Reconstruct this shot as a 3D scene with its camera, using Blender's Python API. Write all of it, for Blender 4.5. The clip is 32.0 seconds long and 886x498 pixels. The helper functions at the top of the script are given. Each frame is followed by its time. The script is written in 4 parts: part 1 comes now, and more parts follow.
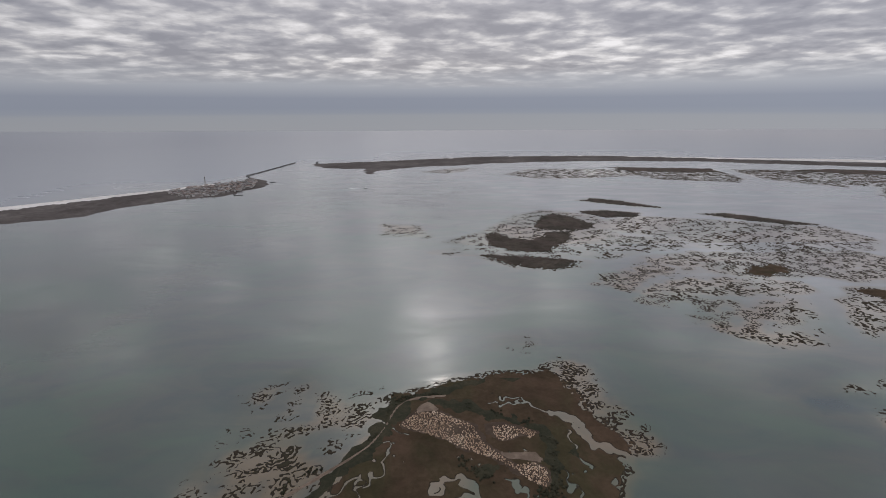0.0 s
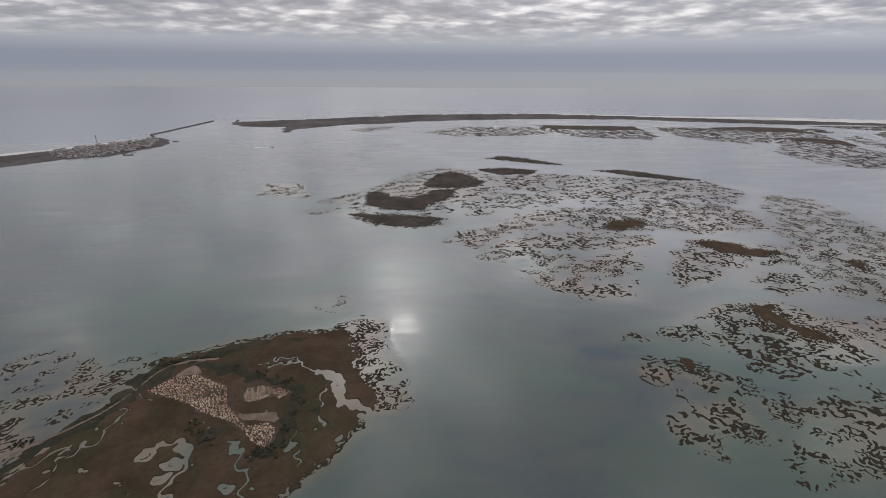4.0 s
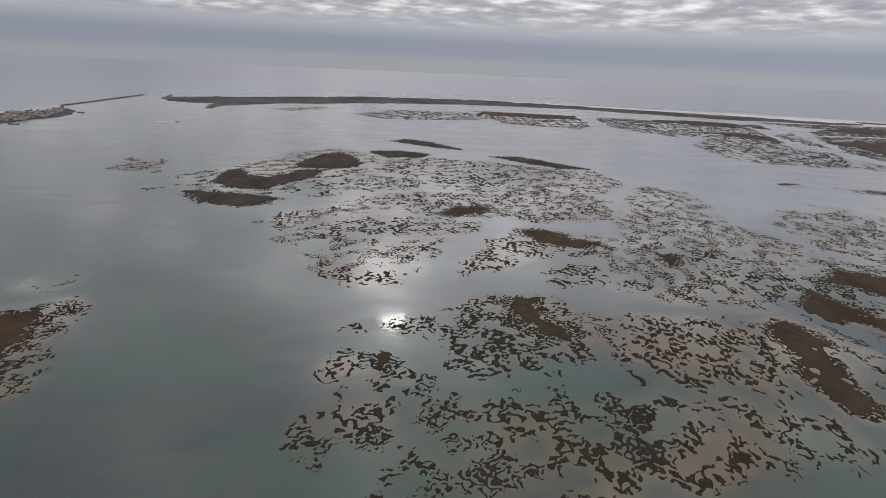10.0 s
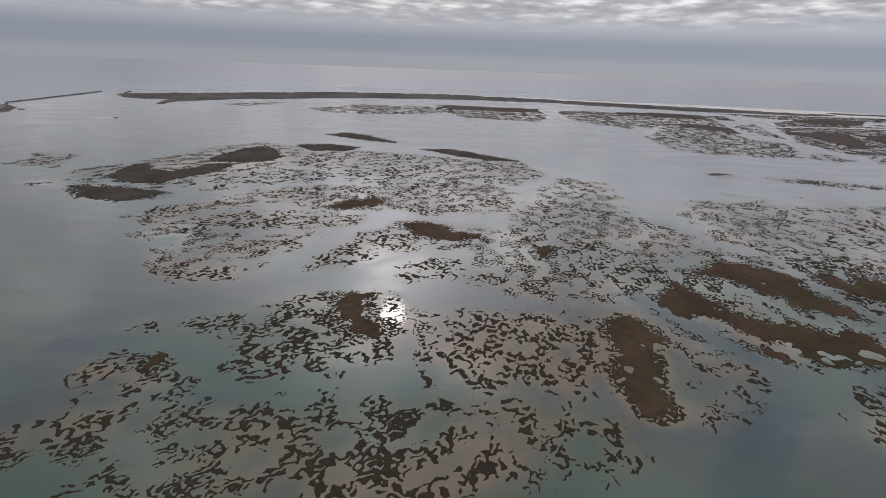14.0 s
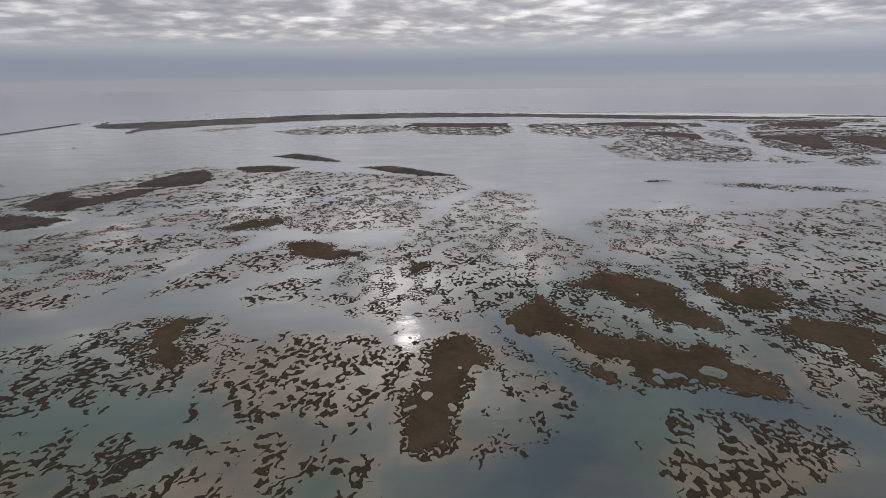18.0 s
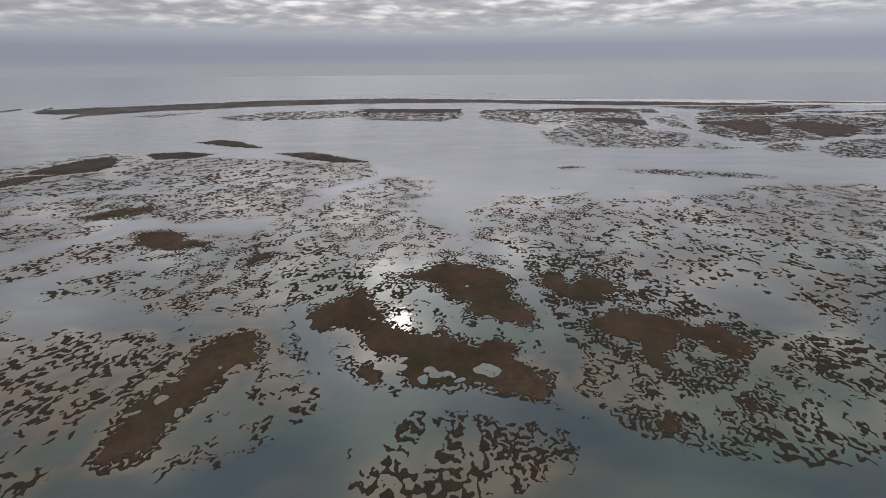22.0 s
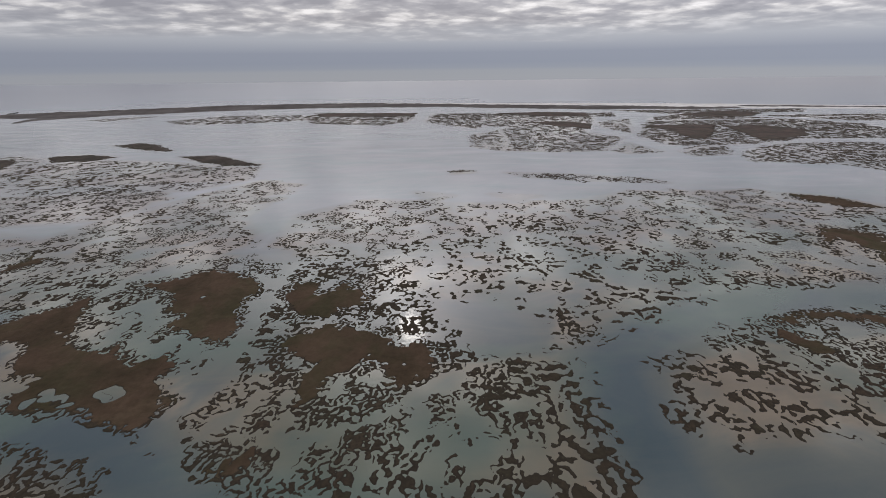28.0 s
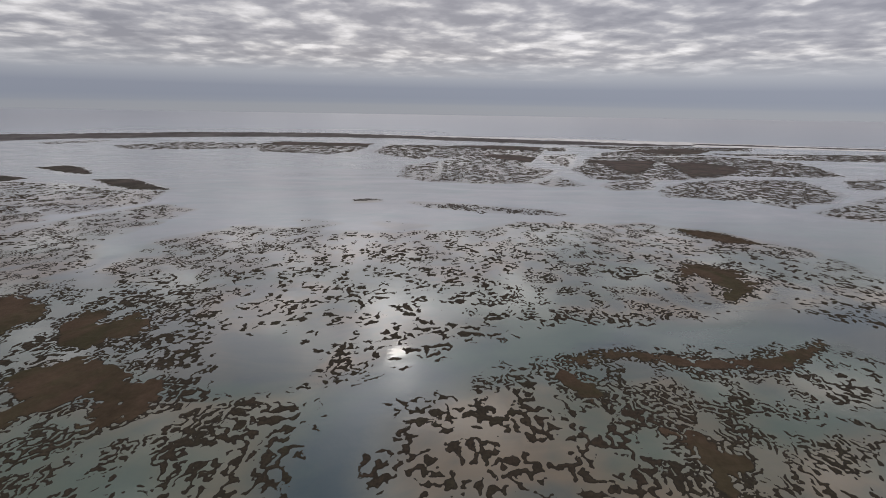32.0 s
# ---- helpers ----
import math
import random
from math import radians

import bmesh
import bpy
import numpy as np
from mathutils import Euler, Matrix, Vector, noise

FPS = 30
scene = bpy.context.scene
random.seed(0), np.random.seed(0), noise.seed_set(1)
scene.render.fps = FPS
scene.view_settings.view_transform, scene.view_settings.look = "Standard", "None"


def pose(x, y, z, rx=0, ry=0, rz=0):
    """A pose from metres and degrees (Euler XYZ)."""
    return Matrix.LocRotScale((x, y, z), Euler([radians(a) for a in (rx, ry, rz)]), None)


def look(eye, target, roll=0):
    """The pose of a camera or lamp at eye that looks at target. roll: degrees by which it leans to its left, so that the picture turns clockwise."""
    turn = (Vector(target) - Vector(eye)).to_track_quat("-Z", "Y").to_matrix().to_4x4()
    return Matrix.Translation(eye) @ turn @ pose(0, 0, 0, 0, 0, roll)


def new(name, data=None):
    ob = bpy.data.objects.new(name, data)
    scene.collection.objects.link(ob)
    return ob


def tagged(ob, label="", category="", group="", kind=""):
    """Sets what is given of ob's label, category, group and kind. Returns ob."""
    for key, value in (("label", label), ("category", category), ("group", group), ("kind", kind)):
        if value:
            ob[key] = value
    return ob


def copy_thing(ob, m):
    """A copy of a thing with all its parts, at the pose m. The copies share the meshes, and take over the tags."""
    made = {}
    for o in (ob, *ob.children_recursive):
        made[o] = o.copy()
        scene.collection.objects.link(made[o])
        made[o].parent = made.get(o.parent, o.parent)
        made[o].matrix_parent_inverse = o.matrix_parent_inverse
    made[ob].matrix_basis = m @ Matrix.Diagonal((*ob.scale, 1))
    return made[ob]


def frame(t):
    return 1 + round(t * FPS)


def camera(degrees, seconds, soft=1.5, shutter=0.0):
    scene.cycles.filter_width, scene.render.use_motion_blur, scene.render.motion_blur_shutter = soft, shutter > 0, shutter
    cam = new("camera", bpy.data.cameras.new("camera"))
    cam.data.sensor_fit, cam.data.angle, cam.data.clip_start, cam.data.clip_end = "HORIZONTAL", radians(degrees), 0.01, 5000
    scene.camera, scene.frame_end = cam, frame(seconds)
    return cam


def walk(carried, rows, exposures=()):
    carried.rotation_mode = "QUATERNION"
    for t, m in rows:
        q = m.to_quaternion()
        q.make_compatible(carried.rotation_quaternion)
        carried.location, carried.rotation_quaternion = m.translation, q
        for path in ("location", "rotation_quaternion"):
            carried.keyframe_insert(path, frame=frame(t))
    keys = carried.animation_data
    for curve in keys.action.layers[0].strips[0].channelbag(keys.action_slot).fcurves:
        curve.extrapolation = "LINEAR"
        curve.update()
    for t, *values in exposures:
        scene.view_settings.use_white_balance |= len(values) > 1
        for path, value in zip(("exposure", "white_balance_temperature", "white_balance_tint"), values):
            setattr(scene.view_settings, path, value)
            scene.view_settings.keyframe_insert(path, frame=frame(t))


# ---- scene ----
# The camera flies past the lagoon. Rows: seconds, x, y, z, yaw to the left, pitch up, roll.
cam = camera(88.2, 32.0, soft=0.95)
ROWS = [
    (0.0, -3.30, 5.09, 209.08, -1.08, -16.86, -0.22),
    (0.5, 14.85, 5.59, 207.87, -0.91, -16.74, -2.15),
    (1.0, 32.96, 6.11, 206.67, -1.77, -17.01, 1.85),
    (1.5, 51.02, 6.65, 205.48, -3.36, -18.09, 2.23),
    (2.0, 69.04, 7.21, 204.30, -4.28, -19.66, 0.98),
    (2.5, 87.01, 7.78, 203.13, -4.84, -20.79, 0.63),
    (3.0, 104.95, 8.36, 201.97, -5.21, -21.14, 0.47),
    (3.5, 122.85, 8.96, 200.82, -5.39, -21.32, 0.33),
    (5.5, 194.03, 11.51, 196.29, -6.41, -22.60, 0.67),
    (6.0, 211.74, 12.18, 195.18, -6.70, -22.80, 1.05),
    (6.5, 229.40, 12.86, 194.08, -6.89, -22.91, 1.36),
    (7.0, 247.03, 13.56, 192.98, -6.97, -22.97, 1.79),
    (7.5, 264.62, 14.26, 191.89, -6.94, -23.02, 1.92),
    (8.0, 282.18, 14.97, 190.81, -6.84, -22.98, 1.97),
    (8.5, 299.70, 15.70, 189.74, -6.81, -22.94, 2.05),
    (9.0, 317.19, 16.43, 188.67, -6.83, -23.04, 2.28),
    (9.5, 334.65, 17.17, 187.61, -6.80, -23.05, 2.36),
    (10.0, 352.07, 17.92, 186.56, -6.89, -23.00, 2.52),
    (10.5, 369.46, 18.68, 185.51, -6.90, -22.94, 2.52),
    (11.0, 386.82, 19.44, 184.47, -6.80, -22.90, 2.41),
    (11.5, 404.15, 20.21, 183.44, -6.67, -22.94, 2.39),
    (12.0, 421.45, 20.98, 182.41, -6.62, -23.21, 2.68),
    (12.5, 438.72, 21.76, 181.39, -6.62, -23.52, 2.44),
    (13.0, 455.96, 22.55, 180.37, -6.75, -23.63, 2.04),
    (13.5, 473.17, 23.34, 179.36, -6.83, -23.54, 1.81),
    (14.0, 490.35, 24.13, 178.36, -6.89, -23.33, 2.00),
    (14.5, 507.50, 24.92, 177.36, -6.90, -22.98, 2.12),
    (16.5, 575.87, 28.12, 173.40, -6.73, -21.58, 2.08),
    (17.0, 592.89, 28.93, 172.42, -6.22, -21.56, 0.84),
    (17.5, 609.90, 29.73, 171.44, -5.62, -21.40, -0.18),
    (18.0, 626.88, 30.53, 170.47, -5.25, -21.09, -0.55),
    (18.5, 643.84, 31.33, 169.51, -5.05, -20.96, -0.75),
    (19.0, 660.78, 32.12, 168.54, -5.05, -20.67, -1.07),
    (19.5, 677.69, 32.92, 167.58, -6.04, -20.61, 0.79),
    (20.0, 694.59, 33.71, 166.63, -6.37, -20.58, -0.44),
    (20.5, 711.46, 34.50, 165.67, -6.65, -21.30, -0.46),
    (21.0, 728.32, 35.28, 164.72, -6.69, -22.03, -0.35),
    (21.5, 745.15, 36.06, 163.77, -6.55, -22.27, -0.27),
    (22.0, 761.97, 36.83, 162.82, -6.37, -22.58, -0.40),
    (22.5, 778.77, 37.60, 161.88, -6.20, -22.65, -0.52),
    (23.0, 795.56, 38.36, 160.94, -6.15, -22.75, -0.58),
    (23.5, 812.32, 39.11, 160.00, -5.82, -22.86, -0.63),
    (24.0, 829.07, 39.85, 159.06, -5.46, -22.86, -0.70),
    (24.5, 845.81, 40.59, 158.12, -5.09, -22.78, -1.04),
    (25.0, 862.53, 41.32, 157.18, -4.91, -22.67, -1.38),
    (25.5, 879.24, 42.04, 156.25, -4.87, -22.52, -1.23),
    (27.5, 945.94, 44.81, 152.52, -4.58, -22.12, -0.83),
    (28.0, 962.59, 45.47, 151.58, -4.68, -21.86, -0.61),
    (28.5, 979.22, 46.12, 150.65, -4.72, -21.48, 0.57),
    (29.0, 995.85, 46.76, 149.72, 4.89, -19.09, -1.69),
    (29.5, 1012.46, 47.39, 148.79, 13.41, -15.24, -3.21),
    (30.0, 1029.07, 48.00, 147.86, 10.56, -11.33, -4.10),
    (30.5, 1045.67, 48.59, 146.92, 4.74, -10.82, -4.69),
    (31.0, 1062.26, 49.17, 145.99, -1.82, -15.70, -4.83),
    (31.5, 1078.85, 49.73, 145.05, -3.88, -17.80, 0.06),
    (32.0, 1095.43, 50.28, 144.12, -5.83, -17.93, 0.91),
]


def aim(x, y, z, yaw, pitch, roll):
    a, b = radians(yaw), radians(pitch)
    ahead = Vector((-math.sin(a) * math.cos(b), math.cos(a) * math.cos(b), math.sin(b)))
    return look((x, y, z), Vector((x, y, z)) + ahead, roll)


EXPOSURES = [(0.0, -0.10), (1.2, -0.14), (2.5, 0.0), (28.6, 0.0), (29.4, -0.26), (30.3, -0.28), (31.0, -0.10), (31.6, -0.06), (32.0, -0.07)]
walk(cam, [(t, aim(*row)) for t, *row in ROWS], EXPOSURES)

# ---- sky, sun ----
SUN_ELEVATION = 31.5


def node(tree, kind, operation="", use_clamp=False, data_type="", blend_type="", attribute_name="", feature=""):
    """A node with its settings."""
    made = tree.nodes.new("ShaderNode" + kind)
    if operation:
        made.operation = operation
    if use_clamp:
        made.use_clamp = True
    if data_type:
        made.data_type, made.blend_type = data_type, blend_type
    if attribute_name:
        made.attribute_name = attribute_name
    if feature:
        made.feature = feature
    return made


def wire(tree, source, sink):
    tree.links.new(source, sink)


def maths(tree, operation, a, b=None, clamp=False):
    n = node(tree, "Math", operation=operation, use_clamp=clamp)
    for slot, value in zip(n.inputs, (a, b)):
        if value is None:
            continue
        if isinstance(value, (int, float)):
            slot.default_value = value
        else:
            wire(tree, value, slot)
    return n.outputs[0]


def ramp(tree, source, *stops, mode="LINEAR"):
    n = node(tree, "ValToRGB")
    n.color_ramp.interpolation = mode
    while len(n.color_ramp.elements) < len(stops):
        n.color_ramp.elements.new(0.5)
    for element, (place, colour) in zip(n.color_ramp.elements, stops):
        element.position = place
        element.color = (*colour, 1) if not isinstance(colour, (int, float)) else (colour, colour, colour, 1)
    wire(tree, source, n.inputs[0])
    return n.outputs[0]


def mixed(tree, factor, a, b, blend="MIX"):
    n = node(tree, "Mix", data_type="RGBA", blend_type=blend)
    for slot, value in ((n.inputs[0], factor), (n.inputs[6], a), (n.inputs[7], b)):
        if isinstance(value, (int, float)):
            slot.default_value = value
        elif isinstance(value, tuple):
            slot.default_value = (*value, 1)
        else:
            wire(tree, value, slot)
    return n.outputs[2]


def grain(tree, place, scale, detail=4.0, rough=0.55, distortion=0.0, stretch=(1, 1, 1), turn=0.0):
    m = node(tree, "Mapping")
    m.inputs["Scale"].default_value = stretch
    m.inputs["Rotation"].default_value = (0, 0, radians(turn))
    wire(tree, place, m.inputs[0])
    n = node(tree, "TexNoise")
    n.inputs["Scale"].default_value, n.inputs["Detail"].default_value = scale, detail
    n.inputs["Roughness"].default_value, n.inputs["Distortion"].default_value = rough, distortion
    wire(tree, m.outputs[0], n.inputs["Vector"])
    return n.outputs[0]


def build_sky():
    """A broken deck of stratocumulus over a hazy sea horizon, brighter towards the veiled sun and the zenith."""
    world = bpy.data.worlds.new("overcast_sky")
    scene.world = world
    world.use_nodes = True
    t = world.node_tree
    t.nodes.clear()
    way = node(t, "TexCoord").outputs["Generated"]
    split = node(t, "SeparateXYZ")
    wire(t, way, split.inputs[0])
    x, y, z = split.outputs
    rise = maths(t, "ADD", maths(t, "MAXIMUM", z, 0.0), 0.12)
    deck = node(t, "CombineXYZ")
    wire(t, maths(t, "DIVIDE", x, rise), deck.inputs[0])
    wire(t, maths(t, "DIVIDE", y, rise), deck.inputs[1])
    deck = deck.outputs[0]
    lumps = grain(t, deck, 3.4, 8.0, 0.54, 0.0, (0.95, 1.0, 1.0), -8)
    banks = grain(t, deck, 0.7, 3.0, 0.5, 0.2, (0.5, 0.8, 1.0), -12)
    # rounded billows, pushed out of line by a second field
    push = node(t, "TexNoise")
    push.inputs["Scale"].default_value, push.inputs["Detail"].default_value = 2.2, 4.0
    wire(t, deck, push.inputs["Vector"])
    bent = node(t, "VectorMath", operation="MULTIPLY_ADD")
    wire(t, push.outputs["Color"], bent.inputs[0])
    bent.inputs[1].default_value = (0.55, 0.4, 0.0)
    wire(t, deck, bent.inputs[2])
    cells = node(t, "TexVoronoi", feature="SMOOTH_F1")
    cells.inputs["Scale"].default_value, cells.inputs["Smoothness"].default_value = 3.2, 0.5
    cells.inputs["Detail"].default_value, cells.inputs["Roughness"].default_value = 2.0, 0.45
    wire(t, bent.outputs[0], cells.inputs["Vector"])
    billow = maths(t, "SUBTRACT", 0.80, maths(t, "MULTIPLY", cells.outputs["Distance"], 0.85))
    cover = maths(t, "ADD", maths(t, "ADD", maths(t, "MULTIPLY", lumps, 0.50), maths(t, "MULTIPLY", billow, 0.24)), maths(t, "MULTIPLY", banks, 0.26))
    clouds = ramp(t, cover, (0.30, (0.255, 0.253, 0.292)), (0.39, (0.352, 0.347, 0.383)), (0.45, (0.51, 0.497, 0.517)), (0.54, (0.77, 0.748, 0.765)))
    # the haze bank over the horizon, and the far sea under it
    low = ramp(t, maths(t, "ADD", maths(t, "MULTIPLY", z, 5.0), 0.5),
               (0.28, (0.298, 0.306, 0.332)), (0.40, (0.294, 0.304, 0.332)), (0.452, (0.288, 0.300, 0.332)), (0.482, (0.258, 0.277, 0.325)),
               (0.53, (0.243, 0.264, 0.320)), (0.62, (0.250, 0.270, 0.327)), (0.74, (0.36, 0.374, 0.415)))
    streak = grain(t, deck, 0.8, 3.0, 0.5, 0.0, (0.25, 1.0, 1.0), 5)
    open_deck = maths(t, "ADD", maths(t, "MULTIPLY", z, 22.0), maths(t, "ADD", maths(t, "MULTIPLY", streak, 1.2), -1.55), clamp=True)
    colour = mixed(t, open_deck, low, clouds)
    # clear sky shows faintly through the deck
    sky = node(t, "TexSky")
    sky.sky_type, sky.sun_disc = "NISHITA", False
    sky.sun_elevation, sky.sun_rotation = radians(SUN_ELEVATION), 0.0
    colour = mixed(t, maths(t, "MULTIPLY", open_deck, 0.004), colour, sky.outputs[0])
    # the deck is thinner and lighter overhead and round the sun
    sunward = maths(t, "ADD", maths(t, "MULTIPLY", y, math.cos(radians(SUN_ELEVATION))), maths(t, "MULTIPLY", z, math.sin(radians(SUN_ELEVATION))))
    glow = maths(t, "POWER", maths(t, "MAXIMUM", sunward, 0.0), 110.0)
    high = maths(t, "MULTIPLY", maths(t, "SUBTRACT", z, 0.19), 4.5, clamp=True)
    lift = maths(t, "MULTIPLY", high, maths(t, "ADD", maths(t, "MULTIPLY", maths(t, "POWER", maths(t, "MAXIMUM", sunward, 0.0), 6.0), 1.3), 0.72))
    # and it thins out towards the east
    east = maths(t, "ADD", maths(t, "MULTIPLY", x, 0.12), 1.13)
    gain = maths(t, "MULTIPLY", maths(t, "ADD", maths(t, "ADD", lift, maths(t, "MULTIPLY", maths(t, "MULTIPLY", glow, open_deck), 3.0)), 1.0), east)
    back = node(t, "Background")
    wire(t, colour, back.inputs[0])
    wire(t, gain, back.inputs[1])
    wire(t, back.outputs[0], node(t, "OutputWorld").inputs[0])


build_sky()
sun = new("sun", bpy.data.lights.new("sun", "SUN"))
sun.data.energy, sun.data.angle, sun.data.color = 0.022, radians(3.0), (1.0, 0.95, 0.88)
sun.matrix_world = pose(0, 0, 500, -(90 - SUN_ELEVATION), 0, 0)


# ---- materials ----
def material(name, rough=0.9, specular=0.3):
    m = bpy.data.materials.new(name)
    m.use_nodes = True
    t = m.node_tree
    surface = t.nodes["Principled BSDF"]
    surface.inputs["Roughness"].default_value = rough
    surface.inputs["Specular IOR Level"].default_value = specular
    return m, t, surface


def bumped(t, surface, height, strength, distance):
    b = node(t, "Bump")
    b.inputs["Strength"].default_value, b.inputs["Distance"].default_value = strength, distance
    wire(t, height, b.inputs["Height"])
    wire(t, b.outputs[0], surface.inputs["Normal"])


def earthy(name, dark, middle, light, scale, relief=0.5, rough=0.95, fringe=None, drifts=()):
    """Plants, mud, sand or stone: three tones in large drifts and fine grain, with relief. drifts: colours of other plants that grow in wide patches."""
    m, t, surface = material(name, rough, 0.06)
    place = node(t, "NewGeometry").outputs["Position"]
    drift = grain(t, place, scale * 0.06, 3.0, 0.55, 0.4)
    fine = grain(t, place, scale, 5.0, 0.65)
    patch = grain(t, place, scale * 0.28, 4.0, 0.6, 0.6)
    both = maths(t, "ADD", maths(t, "ADD", maths(t, "MULTIPLY", drift, 0.4), maths(t, "MULTIPLY", patch, 0.35)), maths(t, "MULTIPLY", fine, 0.25))
    colour = ramp(t, both, (0.38, dark), (0.5, middle), (0.62, light))
    for k, other in enumerate(drifts):
        wide = grain(t, place, 0.017 + 0.009 * k, 5.0, 0.6, 0.8, (1.0, 0.8, 1.0), 40 * k)
        amount = maths(t, "MULTIPLY", ramp(t, wide, (0.46, 0.0), (0.60, 1.0)), 0.75)
        tone = maths(t, "ADD", maths(t, "MULTIPLY", both, 1.6), 0.2)
        colour = mixed(t, amount, colour, mixed(t, 1.0, other, tone, "MULTIPLY"))
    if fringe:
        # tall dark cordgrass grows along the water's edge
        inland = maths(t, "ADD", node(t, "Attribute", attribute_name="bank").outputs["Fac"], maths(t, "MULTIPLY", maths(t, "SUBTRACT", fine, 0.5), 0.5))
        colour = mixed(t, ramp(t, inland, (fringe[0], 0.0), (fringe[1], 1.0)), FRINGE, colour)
    wire(t, colour, surface.inputs["Base Color"])
    bumped(t, surface, fine, 0.6, relief)
    return m


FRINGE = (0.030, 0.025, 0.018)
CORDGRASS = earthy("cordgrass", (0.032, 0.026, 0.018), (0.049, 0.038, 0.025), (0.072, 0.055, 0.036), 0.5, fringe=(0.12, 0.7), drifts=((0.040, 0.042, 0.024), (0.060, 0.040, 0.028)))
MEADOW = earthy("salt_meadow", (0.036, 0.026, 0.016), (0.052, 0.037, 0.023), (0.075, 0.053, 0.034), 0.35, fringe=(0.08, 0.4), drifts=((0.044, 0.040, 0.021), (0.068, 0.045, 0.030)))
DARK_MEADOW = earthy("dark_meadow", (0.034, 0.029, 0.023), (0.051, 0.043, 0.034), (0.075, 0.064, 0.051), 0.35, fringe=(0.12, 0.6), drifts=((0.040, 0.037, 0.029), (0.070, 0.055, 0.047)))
# far plants lightened: distance haze put into the cordgrass and meadow tones
HAZED_MARSH = earthy("hazed_marsh", (0.044, 0.036, 0.030), (0.067, 0.054, 0.046), (0.098, 0.080, 0.068), 0.35, fringe=(0.1, 0.6), drifts=((0.056, 0.052, 0.040), (0.090, 0.066, 0.056)))
RUSHES = earthy("rushes", (0.022, 0.024, 0.016), (0.034, 0.034, 0.022), (0.052, 0.047, 0.03), 0.6)
# greyed and lightened: distance haze is mixed into the scrub's base colour
HAZED_SCRUB = earthy("hazed_dune_scrub", (0.058, 0.050, 0.046), (0.086, 0.076, 0.071), (0.13, 0.117, 0.108), 0.12, 1.5)
SAND = earthy("sand", (0.44, 0.42, 0.39), (0.56, 0.54, 0.51), (0.66, 0.64, 0.61), 0.1, 0.3)
PALE_SHRUB = earthy("pale_shrub", (0.22, 0.15, 0.10), (0.46, 0.34, 0.24), (0.66, 0.54, 0.42), 0.9, 0.3)
MUD = earthy("dry_mud", (0.09, 0.068, 0.05), (0.15, 0.115, 0.088), (0.25, 0.20, 0.155), 0.25)
DARK_MUD = earthy("brown_mud", (0.045, 0.033, 0.024), (0.07, 0.052, 0.039), (0.11, 0.085, 0.065), 0.3)
STONE = earthy("breakwater_stone", (0.05, 0.05, 0.05), (0.09, 0.088, 0.085), (0.15, 0.145, 0.14), 0.4, 0.4)
FOAM = earthy("foam", (0.45, 0.47, 0.48), (0.6, 0.61, 0.62), (0.75, 0.76, 0.77), 0.5, 0.1, 0.6)


def painted(name, colour, spread=0.25, rough=0.7):
    """Lime wash, tile or paint, a little different on every piece and stained at two scales."""
    m, t, surface = material(name, rough, 0.3)
    place = node(t, "NewGeometry").outputs["Position"]
    stains = grain(t, place, 0.5, 5.0, 0.65)
    tone = maths(t, "ADD", maths(t, "MULTIPLY", node(t, "ObjectInfo").outputs["Random"], spread), maths(t, "MULTIPLY", stains, 0.35))
    wire(t, mixed(t, tone, colour, tuple(c * 0.45 for c in colour)), surface.inputs["Base Color"])
    bumped(t, surface, stains, 0.3, 0.05)
    return m


WHITEWASH = painted("whitewash", (0.62, 0.60, 0.58), 0.4)
TILE = painted("roof_tile", (0.27, 0.205, 0.175), 0.9, 0.85)
TIN = painted("grey_roof", (0.34, 0.32, 0.31), 0.9)
DARK = painted("dark_glass", (0.04, 0.045, 0.05), 0.1, 0.3)
RED = painted("red_paint", (0.45, 0.06, 0.04), 0.1)


